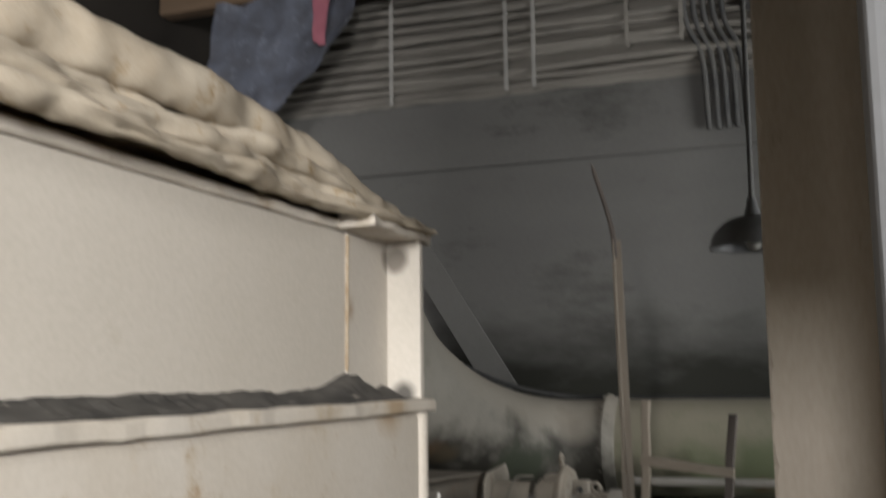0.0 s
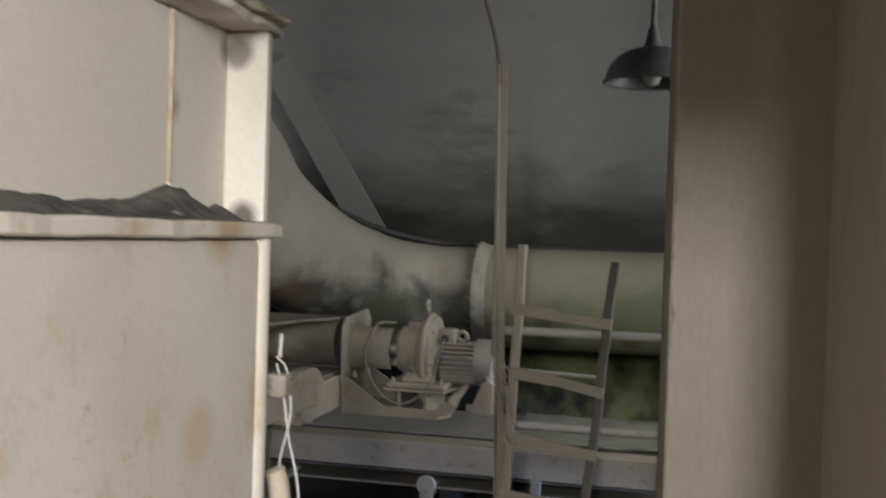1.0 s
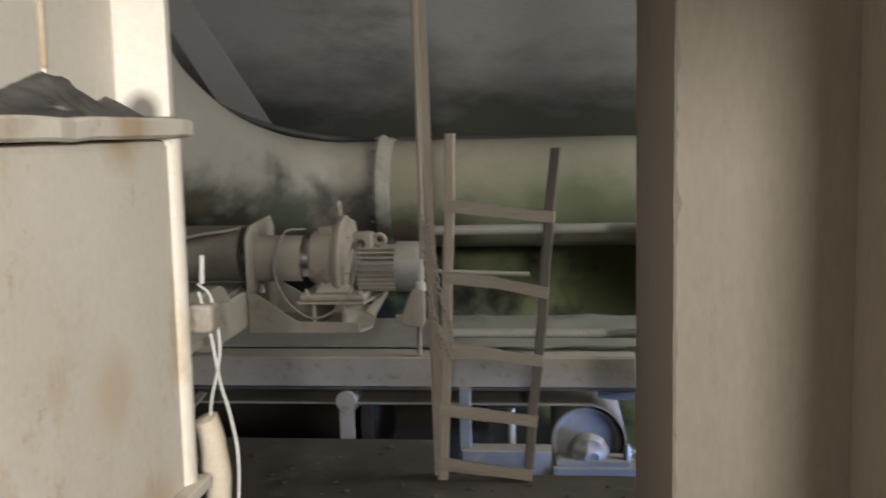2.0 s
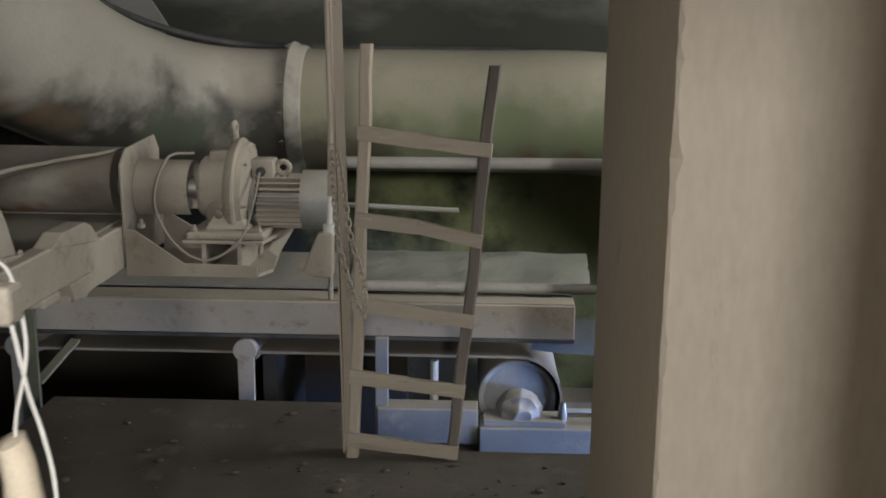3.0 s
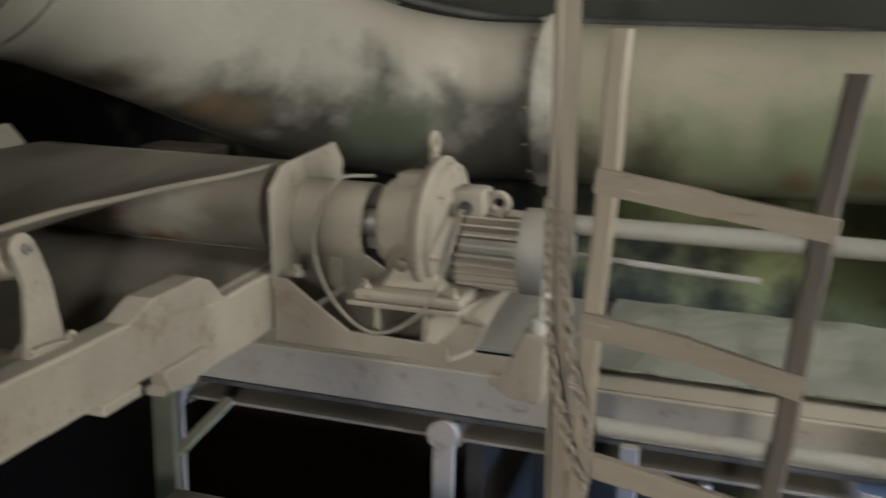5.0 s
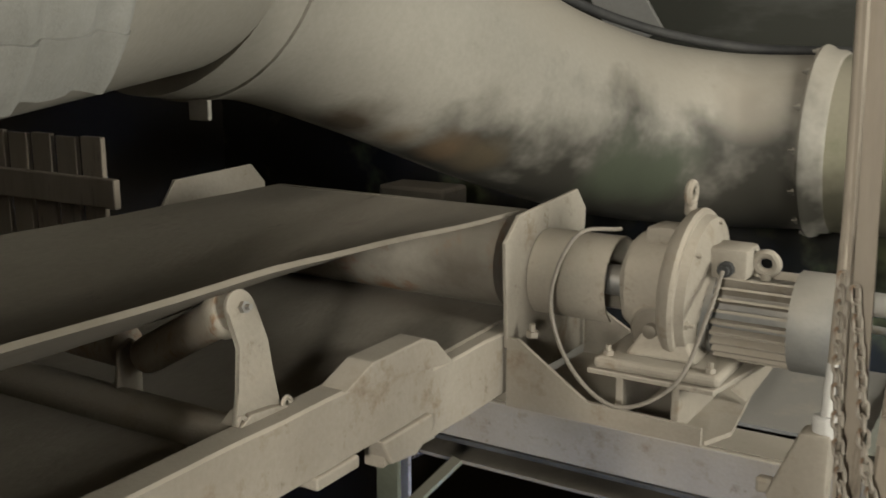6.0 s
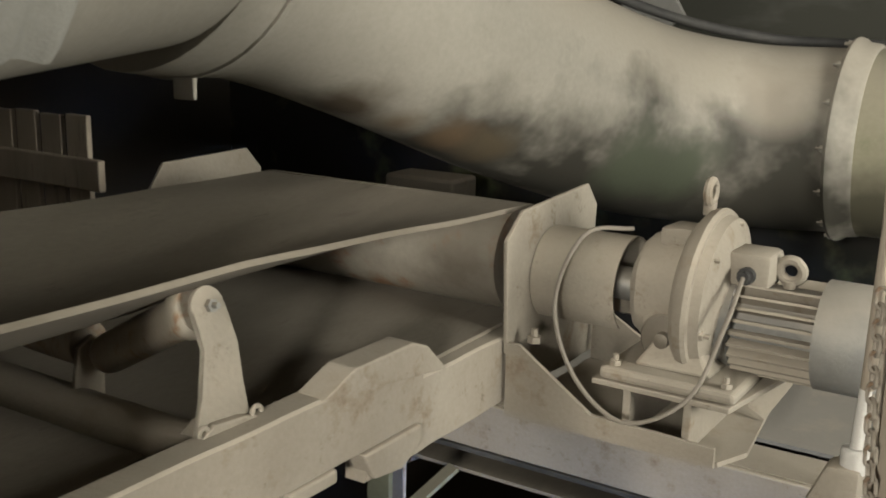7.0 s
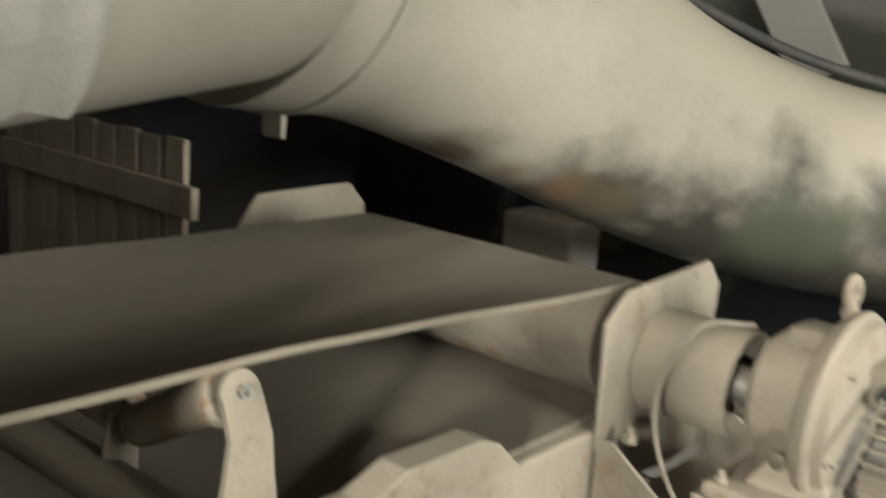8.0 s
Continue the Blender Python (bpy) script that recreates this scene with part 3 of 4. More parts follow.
part("leg", box((-1.465, 4.4, 0.0), (-1.405, 4.46, 0.60)), DUST, conveyor)
part("leg", box((-2.48, 4.1, 0.0), (-2.42, 4.16, 0.60)), DUST, conveyor)


# ---- the drive ----
def eye_bolt(p, r, axis, tube=0.011):
    p = Vector(p)
    s = Vector(axis).orthogonal().normalized()
    u = Vector(axis).normalized().cross(s)
    return sweep([p + r * (math.cos(a) * s + math.sin(a) * u) for a in (2 * math.pi * k / 20 for k in range(20))], tube, 8, closed=True)


MY = 6.52
drive = thing("gear_motor", (-0.95, MY, 0.60), "dust-caked gear motor with finned motor on the conveyor drive", "gear motor")
part("gearbox", merged(rough(merged(lathe((-1.135, MY + 0.02, 0.835), (1, 0, 0), [(0, 0.06), (0, 0.115), (0.02, 0.132), (0.08, 0.138), (0.16, 0.145)], 36), box((-1.10, MY - 0.11, 0.69), (-0.985, MY + 0.12, 0.84), 0.03), box((-1.09, MY - 0.05, 0.94), (-1.0, MY + 0.07, 1.00), 0.02)), 0.006, 16)), DUST, drive, "", True)
part("gear_flange", lathe((-0.985, MY, 0.845), (1, 0, -0.05), [(-0.02, 0.10), (-0.02, 0.175), (0.0, 0.20), (0.02, 0.205), (0.03, 0.20), (0.032, 0.19), (0.055, 0.185), (0.075, 0.12), (0.08, 0.08)], 40), DUST, drive, "caked cream flange", True)
for k in range(6):
    a = radians(60 * k + 20)
    part("flange_bolt", bolt((-0.935, MY + 0.172 * math.cos(a), 0.842 + 0.172 * math.sin(a)), (1, 0, 0), 0.012, 0.012), DUST, drive)
part("lifting_eye", merged(eye_bolt((-0.985, MY, 1.085), 0.026, (1, 0, 0)), sweep([(-0.985, MY, 1.03), (-0.985, MY, 1.062)], 0.016, 10)), DUST, drive, "", True)
part("oil_window", lathe((-1.03, MY - 0.114, 0.745), (0, -1, 0), [(0, 0.062), (0.006, 0.056), (0.01, 0.02), (0.03, 0.018), (0.032, 0.01)], 20), DRUM, drive, "bare brown metal spot with a plug", True)
# dark body colour paints the shade in the gaps between the fins
part("motor_body", lathe((-0.92, MY, 0.79), (1, 0, 0), [(0, 0.09), (0, 0.110), (0.03, 0.113), (0.035, 0.094), (0.23, 0.094), (0.235, 0.06)], 36), FAN_FINGAP, drive, "", True)
for k in range(26):
    a = 2 * math.pi * k / 26
    if 62 < math.degrees(a) < 118:
        continue
    d = Vector((0, math.cos(a), math.sin(a)))
    o = Vector((-0.885, MY, 0.79))
    part("fin", beam(o + d * 0.108, o + d * 0.108 + Vector((0.185, 0, 0)), 0.007, 0.03, d), DUST, drive)
part("fan_cover", lathe((-0.70, MY, 0.79), (1, 0, 0), [(0, 0.10), (0, 0.126), (0.10, 0.126), (0.125, 0.11), (0.13, 0.03)], 36), FAN_FINGAP, drive, "dark dusty fan cover", True)
part("terminal_box", box((-0.92, MY - 0.065, 0.885), (-0.815, MY + 0.055, 0.965), 0.014), DUST, drive, "", True)
part("cable_gland", lathe((-0.865, MY - 0.065, 0.915), (0, -1, 0), [(0, 0.02), (0.02, 0.02), (0.02, 0.013), (0.035, 0.013)], 12), RUBBER, drive)
part("motor_eye", merged(eye_bolt((-0.785, MY, 0.925), 0.026, (0, 1, 0.2), 0.012), sweep([(-0.785, MY, 0.87), (-0.785, MY, 0.90)], 0.014, 10)), DUST, drive, "", True)
foot = part("foot", rough(merged(box((-1.15, MY - 0.215, 0.650), (-0.825, MY + 0.19, 0.682), 0.012), prism([(-1.09, MY - 0.16, 0.68), (-0.90, MY - 0.16, 0.68), (-0.94, MY - 0.13, 0.74), (-1.05, MY - 0.13, 0.74)], (0, 0.28, 0), 0.008)), 0.004, 18), DUST, drive)
for x, y in ((-1.12, MY - 0.185), (-0.855, MY - 0.185), (-1.12, MY + 0.16), (-0.855, MY + 0.16)):
    part("foot_bolt", bolt((x, y, 0.682), (0, 0, 1), 0.014, 0.012), DUST, foot)
part("power_cable", sweep([v for v in smoothed([(-0.865, MY - 0.10, 0.915), (-0.87, MY - 0.19, 0.82), (-0.92, MY - 0.25, 0.66), (-1.06, MY - 0.27, 0.58), (-1.20, MY - 0.25, 0.66), (-1.27, MY - 0.22, 0.82), (-1.22, MY - 0.18, 0.98), (-1.14, MY - 0.08, 0.99)])], 0.0055, 8), CABLE, drive, "looped grey power cable", True)

base = thing("drive_base", (-1.05, 6.4, 0.38), "welded cream steel bracket carrying the gear motor", "bracket")
part("front_gusset", rough(prism([(-1.395, 6.30, 0.690), (-1.362, 6.30, 0.690), (-1.165, 6.30, 0.556), (-0.86, 6.30, 0.548), (-0.86, 6.30, 0.500), (-1.395, 6.30, 0.500)], (0, 0.012, 0)), 0.003, 12), DUST, base)
part("bottom_plate", rough(prism([(-1.395, 6.314, 0.500), (-0.855, 6.314, 0.500), (-0.815, 6.41, 0.500), (-0.86, 6.80, 0.500), (-1.395, 6.80, 0.500)], (0, 0, 0.012)), 0.004, 16), DUST, base, "patchy worn plate")
part("upright", box((-1.092, 6.32, 0.513), (-1.072, 6.74, 0.634), 0.003), DUST, base)
part("upright", box((-0.945, 6.32, 0.513), (-0.925, 6.74, 0.634), 0.003), DUST, base)
part("top_plate", rough(prism([(-1.165, 6.30, 0.635), (-0.835, 6.30, 0.635), (-0.78, 6.66, 0.635), (-0.78, 6.76, 0.635), (-1.165, 6.76, 0.635)], (0, 0, 0.014), 0.003), 0.003, 14), DUST, base)
part("back_gusset", prism([(-1.395, 6.804, 0.690), (-1.165, 6.804, 0.556), (-0.86, 6.804, 0.548), (-0.86, 6.804, 0.500), (-1.395, 6.804, 0.500)], (0, 0.012, 0)), DUST, base)
part("slant_strut", beam((-0.86, 6.62, 0.53), (-0.765, 6.70, 0.70), 0.05, 0.010, (0, 1, 0)), DUST, base)
part("base_bolt", bolt((-1.34, 6.34, 0.692), (0, 0, 1), 0.018, 0.016), DUST, base)


# ---- the lower conveyor in the pit ----
low = thing("lower_conveyor", (-0.6, 7.0, -1.35), "lower belt conveyor in the pit with dusty skirt boards", "conveyor")
part("skirt_board", rough(merged(grid_box((-2.7, 6.72, 0.115), (0.50, 6.90, 0.265), 2), box((-2.7, 6.70, 0.10), (0.50, 6.72, 0.262), 0.006)), 0.004, 5), DUST, low, "long dust-coated skirt board")
part("rubber_lip", box((-2.7, 6.692, 0.082), (0.50, 6.719, 0.099), 0.003), RUBBER, low, "black rubber lip")
part("cover_plate", rough(prism([(-2.7, 6.905, 0.272), (0.56, 6.905, 0.272), (0.60, 7.55, 0.305), (-2.7, 7.55, 0.305)], (0, 0, 0.012)), 0.004, 8), BLUEGREY, low, "grey sloping cover plate")
part("cover_lid", rough(solid(grid(40, 16, lambda u, v: Vector((-0.60 + (1.185 + 0.05 * v) * u + 0.012 * noise.noise(Vector((v * 9, 3, 0))), 6.83 + 0.72 * v + 0.012 * noise.noise(Vector((u * 14, 1, 0))), 0.300 + 0.035 * v + 0.012 * noise.noise(Vector((u * 5, v * 3, 2)))))), 0.008), 0.003, 22), PALEBOARD, low, "pale dusty board with torn edges")
part("rubber_flap", rough(grid(12, 6, lambda u, v: Vector((0.30 + 0.43 * u, 6.73, 0.04 - 0.03 * u + 0.17 * v))), 0.01, 4), FLAP, low, "torn dark rubber flap")


def low_belt(u, v):
    if v < 0.7:
        p = (0.24 - 2.9 * (1 - v / 0.7), -0.005)
    else:
        a = math.pi * (v - 0.7) / 0.3
        p = (0.24 + 0.205 * math.sin(a), -0.21 + 0.205 * math.cos(a))
    return Vector((p[0], 6.72 + 0.72 * u, p[1]))


part("belt", solid(grid(4, 60, low_belt), 0.012), BELT, low, "", True)
part("tail_pulley", lathe((0.24, 6.74, -0.21), (0, 1, 0), [(0.02, 0.03), (0.02, 0.160), (0.004, 0.172), (0.0, 0.184), (0.006, 0.190), (0.68, 0.19), (0.68, 0.05)], 48), BLUEGREY, low, "", True)
# blue-grey instead of dust colour, to put the cold light's tint on the bearing
part("bearing_housing", rough(merged(lathe((0.25, 6.58, -0.25), (0, 1, 0), [(0, 0.010), (0.0, 0.030), (0.008, 0.048), (0.018, 0.055), (0.030, 0.072), (0.036, 0.090), (0.07, 0.100), (0.10, 0.106), (0.13, 0.10), (0.15, 0.10)], 48), grid_box((0.12, 6.60, -0.292), (0.40, 6.70, -0.262), 12)), 0.013, 26), BLUEGREY, low, "round bearing caked with dust", True)
part("bearing_foot", rough(merged(grid_box((0.08, 6.57, -0.290), (0.46, 6.715, -0.262), 14)), 0.006, 18), BLUEGREY, low)
part("tension_screw", lathe((0.45, 6.62, -0.27), (0, 0, 1), [(0, 0.02), (0.03, 0.022), (0.06, 0.018), (0.09, 0.012)], 10), STEEL, low)
part("frame_channel", merged(box((0.06, 6.55, -0.45), (0.95, 6.72, -0.29), 0.006)), BLUEGREY, low, "grey steel channel")
part("frame_channel", merged(box((-0.42, 6.57, -0.38), (0.052, 6.70, -0.21), 0.006)), BLUEGREY, low)
for x in (-1.05, -2.15):
    part("roller_bracket", merged(box((x - 0.05, 6.70, -0.42), (x + 0.03, 6.72, 0.01), 0.004), lathe((x - 0.01, 6.68, 0.02), (0, 1, 0), [(0, 0.02), (0, 0.055), (0.05, 0.055), (0.05, 0.02)], 20)), DUST, low)
    part("roller", sweep([(x, 6.73, 0.0), (x + 0.06, 7.40, -0.05)], 0.05, 20), DRUM, low, "", True)
part("post", box((-0.43, 6.60, -1.35), (-0.37, 6.64, 0.12), 0.004), BLUEGREY, low)
part("post", sweep([(-0.16, 6.75, -0.40), (-0.16, 6.75, -0.03)], 0.02, 10), RAIL, low)
for x in (-2.6, -1.4, 0.7):
    part("leg", box((x, 6.6, -1.35), (x + 0.08, 6.68, -0.575)), DUST, low)


low.location += Vector((0, 0.20, -0.02))  # set back behind the drive


# ---- the railing, pole and ladder ----
railing = thing("railing", (0.0, 5.74, 0), "dusty tubular steel guard railing round the pit, post painted yellow", "railing")
RX, RY = 0.517, 5.80
part("top_rail", sweep([(-0.45, RY, 1.04), (RX, RY, 1.045)], 0.021, 14), RAIL, railing, "", True)
part("mid_rail", sweep([(-0.45, RY, 0.60), (RX, RY, 0.60)], 0.019, 14), RAIL, railing, "", True)
part("side_rail", sweep([(RX, RY, 1.045), (RX, 4.66, 1.045)], 0.021, 14), RAIL, railing, "", True)
part("side_mid_rail", sweep([(RX, RY, 0.60), (RX, 4.66, 0.60)], 0.019, 14), RAIL, railing, "", True)
part("post", sweep([(RX, RY, -0.3), (RX, RY, 0.585)], 0.020, 14), RAIL, railing, "", True)
part("post", sweep([(RX, RY, 0.62), (RX, RY, 1.035)], 0.019, 14), YELLOW, railing, "yellow painted post", True)
part("joint", lathe((RX, RY, 0.575), (0, 0, 1), [(0, 0.022), (0.005, 0.026), (0.045, 0.026), (0.05, 0.022)], 14), RAIL, railing)

pole = thing("angle_pole", (-0.45, 5.74, 0), "tall dusty angle iron pole standing at the pit edge", "pole")
part("angle", merged(beam((-0.414, 5.745, 0.0), (-0.462, 5.745, 2.27), 0.034, 0.006, (0, 1, 0)), beam((-0.433, 5.728, 0.0), (-0.481, 5.728, 2.27), 0.006, 0.034, (0, 1, 0))), WOOD, pole)
part("rod", sweep(smoothed([(-0.475, 5.74, 2.18), (-0.495, 5.74, 2.36), (-0.585, 5.74, 2.68)]), [0.014] * 8 + [0.012] * 8 + [0.004], 8), DARKWOOD, pole, "dark pointed rod tied to the pole")

ladder = thing("wooden_ladder", (-0.2, 5.6, 0), "crooked weathered wooden ladder leaning on the railing", "ladder")
L0, L1, R0, R1 = Vector((-0.396, 5.69, 0.0)), Vector((-0.347, 5.77, 1.445)), Vector((-0.045, 5.69, 0.0)), Vector((0.083, 5.69, 1.38))


def stile(a, b):
    """A crooked squared pole, one skin."""
    q = bmesh.new()
    rings = []
    for k in range(13):
        p = a.lerp(b, k / 12) + Vector((0.008 * noise.noise(Vector((k * 0.6, a.x * 9, 0))), 0, 0))
        w = 0.021 + 0.002 * noise.noise(Vector((k * 0.9, a.x * 5, 3)))
        rings.append([q.verts.new(p + Vector((w * i, 0.024 * j, 0))) for i, j in ((-1, -0.7), (-0.7, -1), (0.7, -1), (1, -0.7), (1, 0.7), (0.7, 1), (-0.7, 1), (-1, 0.7))])
    for r0, r1 in zip(rings, rings[1:]):
        for k in range(8):
            q.faces.new((r0[k], r0[(k + 1) % 8], r1[(k + 1) % 8], r1[k]))
    q.faces.new(rings[0])
    q.faces.new(rings[-1])
    return q


part("stile", stile(L0, L1), WOOD, ladder, "pale stile")
part("stile", stile(R0, R1), DARKWOOD, ladder, "dark worn stile")
for k, (a, b) in enumerate(((0.795, 0.80), (0.59, 0.577), (0.389, 0.373), (0.207, 0.189), (0.048, 0.023))):
    p, q = L0.lerp(L1, a), R0.lerp(R1, b)
    out = Vector((0, -0.028, 0))
    m1 = (p + q) / 2 + Vector((0, 0, 0.012 * (k == 1)))
    e = (q - p).normalized() * 0.02
    part("rung", merged(beam(p + out - e, m1 + out, 0.02, 0.05), beam(m1 + out, q + out + e, 0.02, 0.045)), RUNGWOOD, ladder)


# ---- small things at the pit edge ----
def chain_links(owner, path, length=0.030):
    pts = [Vector([float(c) for c in p]) for p in smoothed(path, 12)]
    run, out, need = 0.0, [], 0.0
    for p, q in zip(pts, pts[1:]):
        d = (q - p).length
        while need <= run + d:
            out.append((p.lerp(q, (need - run) / d), (q - p).normalized()))
            need += length * 0.78
        run += d
    ring = [Vector((0.0085 * math.cos(t), 0.0, 0.0085 * math.sin(t) + (0.0065 if math.sin(t) > 0 else -0.0065))) for t in (2 * math.pi * k / 14 for k in range(14))]
    link = sweep(ring, 0.0032, 6, closed=True)
    me = bpy.data.meshes.new("link")
    link.to_mesh(me)
    link.free()
    me.materials.append(STEELDUST)
    for k, (p, d) in enumerate(out):
        ob = new("link", me)
        ob.parent = owner
        ob.matrix_parent_inverse = Matrix.Translation(-BASE[owner.name])
        ob.matrix_basis = Matrix.Translation(p) @ d.to_track_quat("Z", "Y").to_matrix().to_4x4() @ pose(0, 0, 0, 0, 0, 90 * (k % 2) + 20)


STEELDUST = mk("dusty_chain_steel", (0.286, 0.258, 0.218), (0.204, 0.177, 0.143), (0.163, 0.102, 0.0612), 20, 120, 0.7, 0.2, cut=0.56)
chain = thing("chain", (-0.46, 5.68, 1.08), "dusty steel chain looped from the pole to the ladder", "chain")
chain_links(chain, [(-0.462, 5.695, 1.10), (-0.455, 5.69, 0.92), (-0.432, 5.675, 0.75), (-0.385, 5.65, 0.60), (-0.352, 5.64, 0.53)])
chain_links(chain, [(-0.440, 5.69, 1.08), (-0.415, 5.68, 0.92), (-0.395, 5.66, 0.80), (-0.356, 5.64, 0.68), (-0.345, 5.635, 0.60), (-0.348, 5.635, 0.53)])

switch = thing("pull_switch", (-0.48, 5.69, 0.65), "dusty cream cast pull switch hanging on a conduit pipe", "switch")
switch.location += Vector((-0.016, 0.145, -0.025))
part("housing", prism([(-0.572, 5.655, 0.672), (-0.545, 5.655, 0.655), (-0.478, 5.655, 0.645), (-0.462, 5.655, 0.66), (-0.462, 5.655, 0.812), (-0.515, 5.655, 0.812)], (0, 0.06, 0), 0.010), DUST, switch, "", True)
part("lug", box((-0.592, 5.675, 0.668), (-0.560, 5.700, 0.700), 0.007), DUST, switch)
part("collar", lathe((-0.478, 5.685, 0.80), (0, 0, 1), [(0, 0.020), (0.004, 0.022), (0.038, 0.022), (0.042, 0.018)], 16), STRAP, switch, "", True)
part("stem", sweep([(-0.477, 5.685, 0.84), (-0.474, 5.69, 0.94)], 0.010, 12), STRAP, switch, "", True)
part("conduit", sweep([(-0.472, 5.69, 0.94), (-0.470, 5.70, 1.2), (-0.488, 5.71, 2.20)], 0.011, 12), WOOD, switch, "", True)

rod = thing("pull_rod", (-0.6, 6.76, 0.27), "thin dusty steel rod above the cover plate", "rod")
part("bar", sweep([(-0.66, 6.74, 0.738), (-0.049, 6.70, 0.722)], 0.011, 10), RAIL, rod, "", True)
part("stand", sweep([(-0.65, 6.92, 0.25), (-0.65, 6.92, 0.70), (-0.65, 6.74, 0.738)], 0.012, 8), DUST, rod)

# cap on the railing post
part("clamp", rough(lathe((RX, RY - 0.03, 0.50), (1, 0, 0.1), [(-0.03, 0.02), (-0.02, 0.032), (0.05, 0.03), (0.06, 0.01)], 12), 0.004, 30), RAIL, railing, "dusty clamp", True)
part("thin_rail", sweep([(0.46, 6.62, -0.22), (0.95, 6.62, -0.22)], 0.011, 10), RAIL, low, "", True)

# ---- cables and lugs on the casing ----
wire = thing("hanging_wire", (-0.79, 3.96, 1.0), "loose pale wires hanging from a lug on the casing", "wire")
part("strand", sweep(smoothed([(-0.800, 3.955, 1.10), (-0.775, 3.975, 1.06), (-0.762, 3.985, 0.93), (-0.790, 3.985, 0.80), (-0.795, 3.985, 0.74)]), 0.0035, 6), STRAP, wire, "", True)
part("strand", sweep(smoothed([(-0.800, 3.957, 1.08), (-0.782, 3.975, 0.98), (-0.768, 3.99, 0.85), (-0.745, 3.99, 0.76), (-0.728, 3.985, 0.66), (-0.735, 3.985, 0.52), (-0.765, 3.985, 0.45)]), 0.004, 6), STRAP, wire, "", True)
part("pin", sweep([(-0.790, 3.955, 1.10), (-0.787, 3.957, 1.17)], 0.006, 8), STRAP, wire)
bracket = thing("canvas_sleeve", (-0.80, 3.99, 0.3), "stiff dusty canvas sleeve hanging beside the casing", "sleeve")
part("sleeve", rough(sweep(smoothed([(-0.812, 3.985, 0.76), (-0.795, 3.99, 0.70), (-0.785, 3.99, 0.55), (-0.765, 3.99, 0.30), (-0.76, 3.99, 0.02)]), [0.02] + [0.035] * 32, 12), 0.008, 12), RAG, bracket, "", True)

# ---- the back wall and what hangs there ----
brace = thing("slanting_trough", (-2.4, 8.9, 1.5), "grey slanting sheet metal trough fixed to the wall", "trough")
part("trough", beam((-2.97, 8.955, 2.85), (-2.07, 8.955, 1.43), 0.25, 0.03, (0, 1, 0), 0.004), GREYPALE, brace)
hose = thing("black_cable", (-1.8, 8.3, 1.45), "thick black cable lying along the top of the duct", "cable")
part("cable", sweep(smoothed([(-2.95, 7.3, 2.42), (-2.36, 7.53, 1.935), (-2.10, 7.58, 1.725), (-1.83, 8.10, 1.525), (-1.45, 8.42, 1.42), (-1.0, 8.52, 1.40), (0.2, 8.55, 1.39), (1.0, 8.55, 1.36)]), 0.021, 10), RUBBER, hose, "", True)
part("clip", box((-2.145, 7.53, 1.690), (-2.085, 7.57, 1.735), 0.006), STRAP, hose, "pale clip")

tray = thing("cable_tray", (-1.5, 8.85, 4.1), "tray of dusty cables wrapped in netting under the ceiling", "cable tray")
for k in range(16):
    z = 4.10 + 0.064 * k
    pts = [(x, 8.90 - 0.04 * (k % 3) + 0.02 * noise.noise(Vector((x, k, 0))), z + 0.05 * noise.noise(Vector((x * 0.6, k * 2.3, 1)))) for x in np.linspace(-4.9, 0.35, 16)]
    part("cable", sweep(pts, 0.022 + 0.010 * ((k * 7) % 3) / 2, 8), NET, tray, "", True)
for x, z0 in ((-3.05, 4.02), (-1.96, 4.04), (-1.71, 4.05), (-0.9, 4.3), (-0.45, 4.3)):
    part("strap", box((x - 0.018, 8.77, z0), (x + 0.018, 8.785, 5.15), 0.004), STRAP if z0 < 4.2 else NET, tray, "pale webbing strap")
part("netting", solid(rough(grid(50, 14, lambda u, v: Vector((-4.9 + 5.2 * u, 8.93 + 0.03 * v, 4.04 + 1.12 * v))), 0.03, 3), 0.004), NET, tray, "", True)

beam_top = tagged(part("ceiling_beam", box((-4.98, 7.95, 4.86), (3.98, 8.12, 5.19), 0.01), TIMBER), "brown timber beam under the ceiling", "beam", "", "structure")

sheet = thing("plastic_sheet", (-3.6, 7.5, 3.6), "sagging dusty blue-grey plastic sheet hanging under the ceiling", "plastic sheet")
part("sheet", solid(rough(grid(30, 24, lambda u, v: Vector((-4.35 + 1.45 * u, 7.93 - 0.30 * v, 4.90 - (1.20 * v) * (0.45 + 0.55 * math.sin(math.pi * min(1, 0.25 + 0.75 * u))) + 0.12 * (u - 0.5)))), 0.07, 3.5), 0.004), PLASTIC, sheet, "", True)
ribbon = thing("pink_ribbon", (-3.16, 7.4, 4.2), "faded pink cloth ribbon tied to the beam", "ribbon")
part("strip", solid(rough(grid(4, 14, lambda u, v: Vector((-3.24 + 0.17 * u * (1 - 0.35 * v) + 0.03 * v, 7.93 - 0.35 * min(1, 4 * v) + 0.02 * math.sin(5 * v), 4.90 - 0.64 * v - 0.03 * (u > 0.4)))), 0.015, 6), 0.004), PINK, ribbon, "", True)

conduits = thing("conduit_pipes", (-0.1, 8.85, 3.6), "row of dark conduit pipes bending down the wall", "pipes")
for k in range(5):
    x = -0.30 + 0.075 * k
    part("pipe", sweep(smoothed([(x - 0.12, 8.80, 5.15), (x - 0.12, 8.80, 4.50), (x, 8.82, 4.15), (x + 0.03, 8.86, 3.55)]), 0.024, 10), DARKPIPE, conduits, "", True)
cabinet = thing("junction_box", (0.15, 8.7, 4.5), "dark dusty steel junction box high on the wall", "junction box")
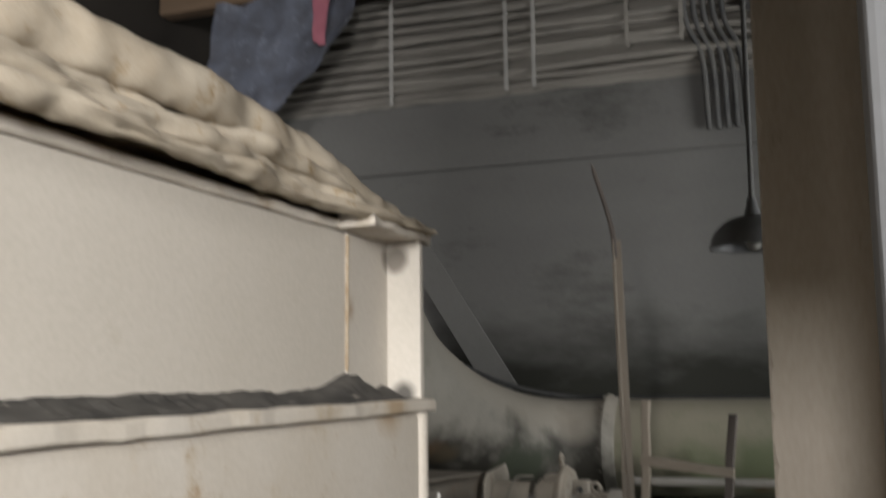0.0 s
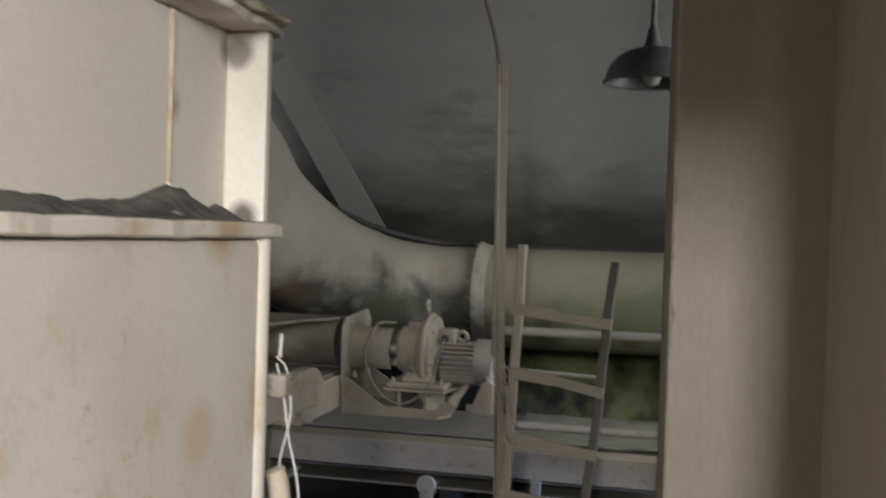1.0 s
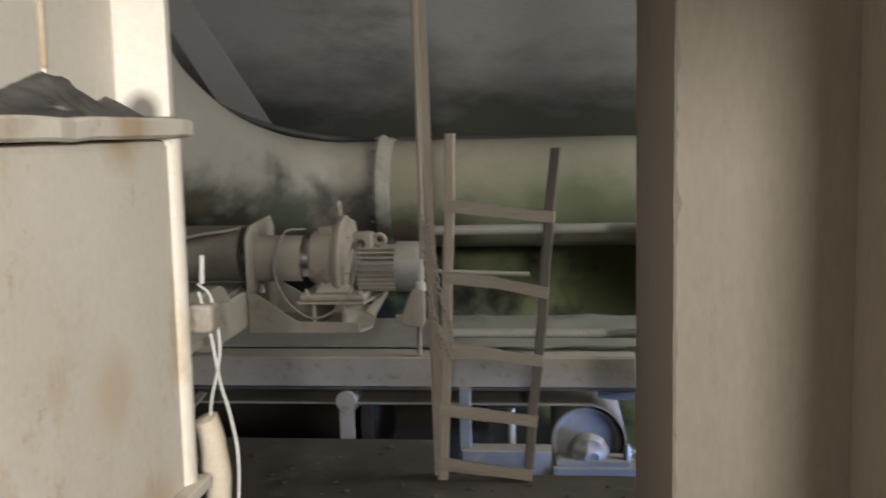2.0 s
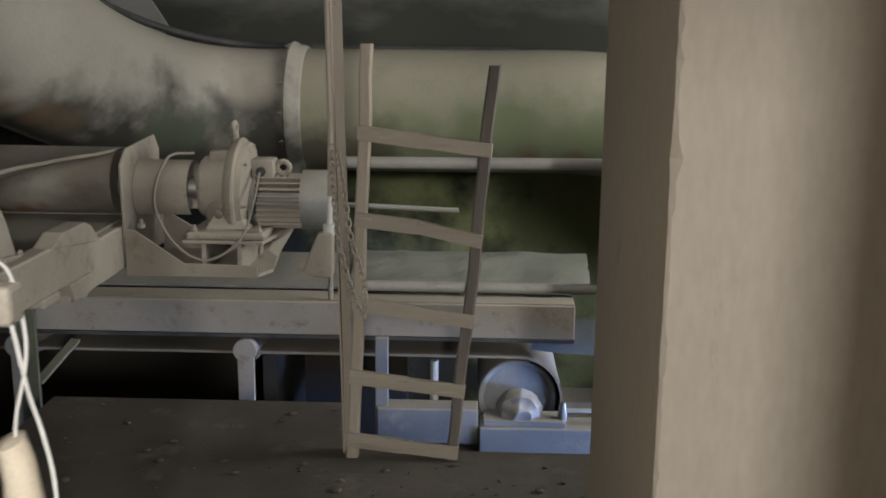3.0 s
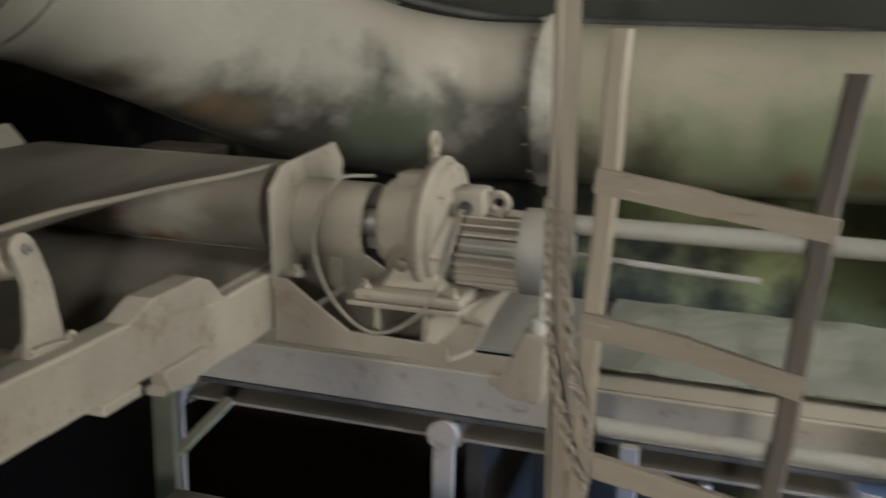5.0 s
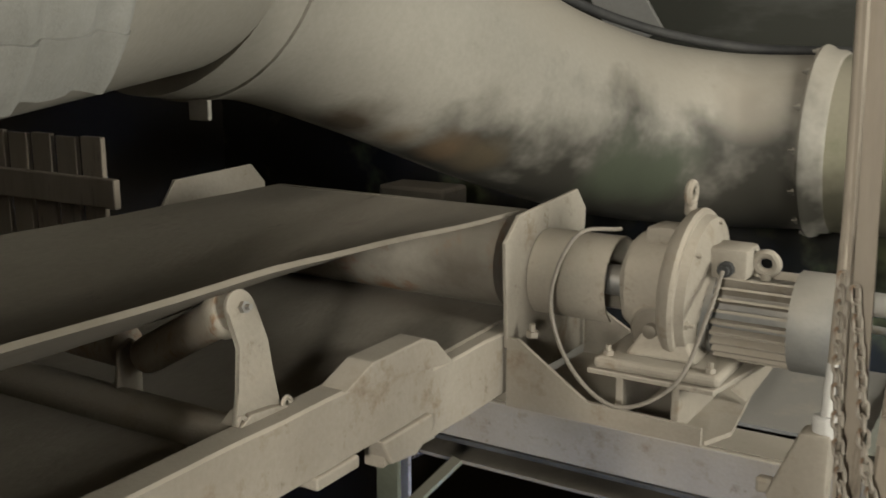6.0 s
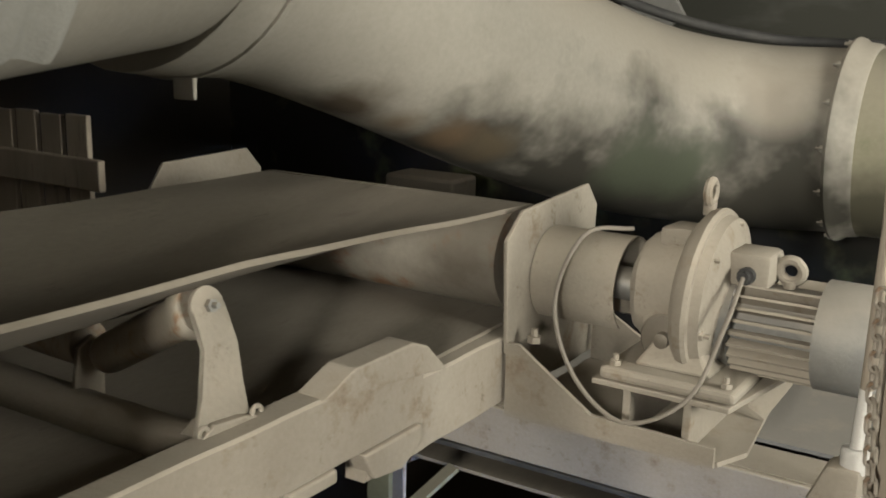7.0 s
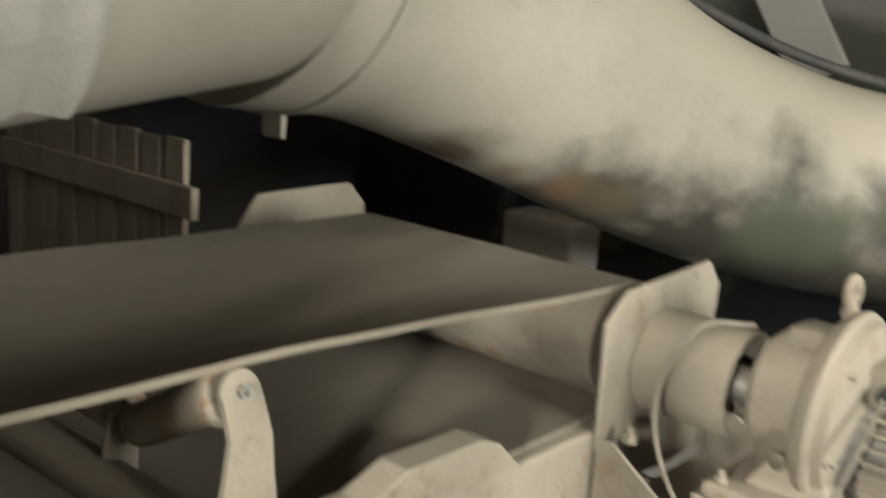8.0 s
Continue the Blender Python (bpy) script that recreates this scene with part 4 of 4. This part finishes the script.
part("case", box((0.02, 8.72, 4.52), (0.42, 8.93, 5.10), 0.012), DARKPIPE, cabinet)
part("door", box((0.04, 8.705, 4.55), (0.40, 8.717, 5.07), 0.004), DARKPIPE, cabinet)

lamp = thing("pendant_lamp", (0.20, 6.0, 2.2), "dusty grey enamel pendant lamp on a stem, unlit", "lamp")
part("shade", solid(grid(40, 8, lambda u, v: Vector((0.20 + (0.035 + 0.185 * math.sin(v * math.pi / 2)) * math.cos(2 * math.pi * u), 6.0 + (0.035 + 0.185 * math.sin(v * math.pi / 2)) * math.sin(2 * math.pi * u), 2.23 + 0.16 * math.cos(v * math.pi / 2)))), 0.004), LAMPSHADE, lamp, "", True)
part("rim", sweep([(0.20 + 0.222 * math.cos(t), 6.0 + 0.222 * math.sin(t), 2.228) for t in (2 * math.pi * k / 40 for k in range(40))], 0.008, 8, closed=True), LAMPSHADE, lamp, "", True)
part("bulb", lathe((0.20, 6.0, 2.35), (0, 0, -1), [(0, 0.02), (0.03, 0.035), (0.09, 0.05), (0.13, 0.03), (0.14, 0.004)], 16), STRAP, lamp, "", True)
part("neck", lathe((0.20, 6.0, 2.38), (0, 0, 1), [(0, 0.045), (0.03, 0.04), (0.06, 0.028), (0.10, 0.025)], 16), LAMPSHADE, lamp, "", True)
part("stem", sweep([(0.20, 6.0, 2.46), (0.21, 6.0, 5.19)], 0.014, 10), DARKPIPE, lamp, "", True)

# ---- behind the upper conveyor ----
crate = thing("slatted_crate", (-3.0, 6.25, 0.0), "dark dusty slatted wooden crate behind the conveyor", "crate")
for k in range(9):
    x = -2.995 - 0.131 * k
    part("slat", box((x - 0.052, 6.292, 0.0), (x + 0.052, 6.312, 1.140 - 0.006 * (k % 2)), 0.004), WOOD, crate)
part("cross_board", box((-4.10, 6.262, 0.905), (-2.857, 6.289, 1.006), 0.005), WOOD, crate)
part("cross_board", box((-4.10, 6.262, 0.380), (-2.857, 6.289, 0.480), 0.005), WOOD, crate)

wrap = thing("canvas_wrap", PIPE_A + PIPE_D * 1.2, "dirty grey canvas wrapped over the inlet pipe", "canvas wrap")
PIPE_S = PIPE_D.cross(Vector((0, 0, 1))).normalized() * -1
PIPE_U = PIPE_D.cross(PIPE_S).normalized()
if PIPE_U.z < 0:
    PIPE_U = -PIPE_U


def canvas(u, v):
    """Cloth over the pipe, hanging free at its lower edge."""
    a = radians(110 - 155 * v)
    pleat = 0.022 * noise.noise(Vector((u * 7, v * 0.9, 4))) * (0.3 + 0.7 * min(1.0, v))
    rad = 0.470 + 0.045 * max(0.0, v - 0.5) * 2 + pleat
    return PIPE_A + PIPE_D * (1.10 + 0.22 * max(0.0, 1 - v) + 0.45 * u) + rad * (math.cos(a) * PIPE_S + math.sin(a) * PIPE_U)


part("cloth", solid(rough(grid(70, 40, canvas), 0.006, 11), 0.005), CANVAS, wrap, "", True)
part("hem", solid(rough(grid(60, 4, lambda u, v: canvas(u, 0.92 + 0.085 * v) + Vector((0.006, 0, -0.004))), 0.004, 16), 0.010), CANVAS, wrap, "pale stitched hem", True)
block = thing("support_block", (-2.95, 8.3, 0), "dusty concrete support block under the duct", "block")
part("block", rough(box((-3.17, 8.20, -1.35), (-2.77, 8.42, 0.72), 0.02), 0.006, 6), DUST, block)

# ---- crumbs of dust and stone on the floor ----
rng = random.Random(7)
crumbs = bmesh.new()
for k in range(140):
    x, y = rng.uniform(-1.6, 0.45), rng.uniform(4.9, 6.15)
    if y > 5.65 and x > -0.5:
        continue
    c = bmesh.new()
    bmesh.ops.create_icosphere(c, subdivisions=1, radius=1.0)
    size = 0.004 + 0.012 * rng.random() ** 3
    for v in c.verts:
        v.co = Vector((v.co.x * size * 1.3 + x, v.co.y * size + y, 0.001 + (v.co.z + 0.7) * size * 0.6)) + noise.noise_vector(v.co * 3 + Vector((k, 0, 0))) * size * 0.4
    join(crumbs, c)
tagged(part("floor_crumbs", crumbs, FLOOR), "loose crumbs of caked dust on the concrete floor", "crumbs", "", "stuff")
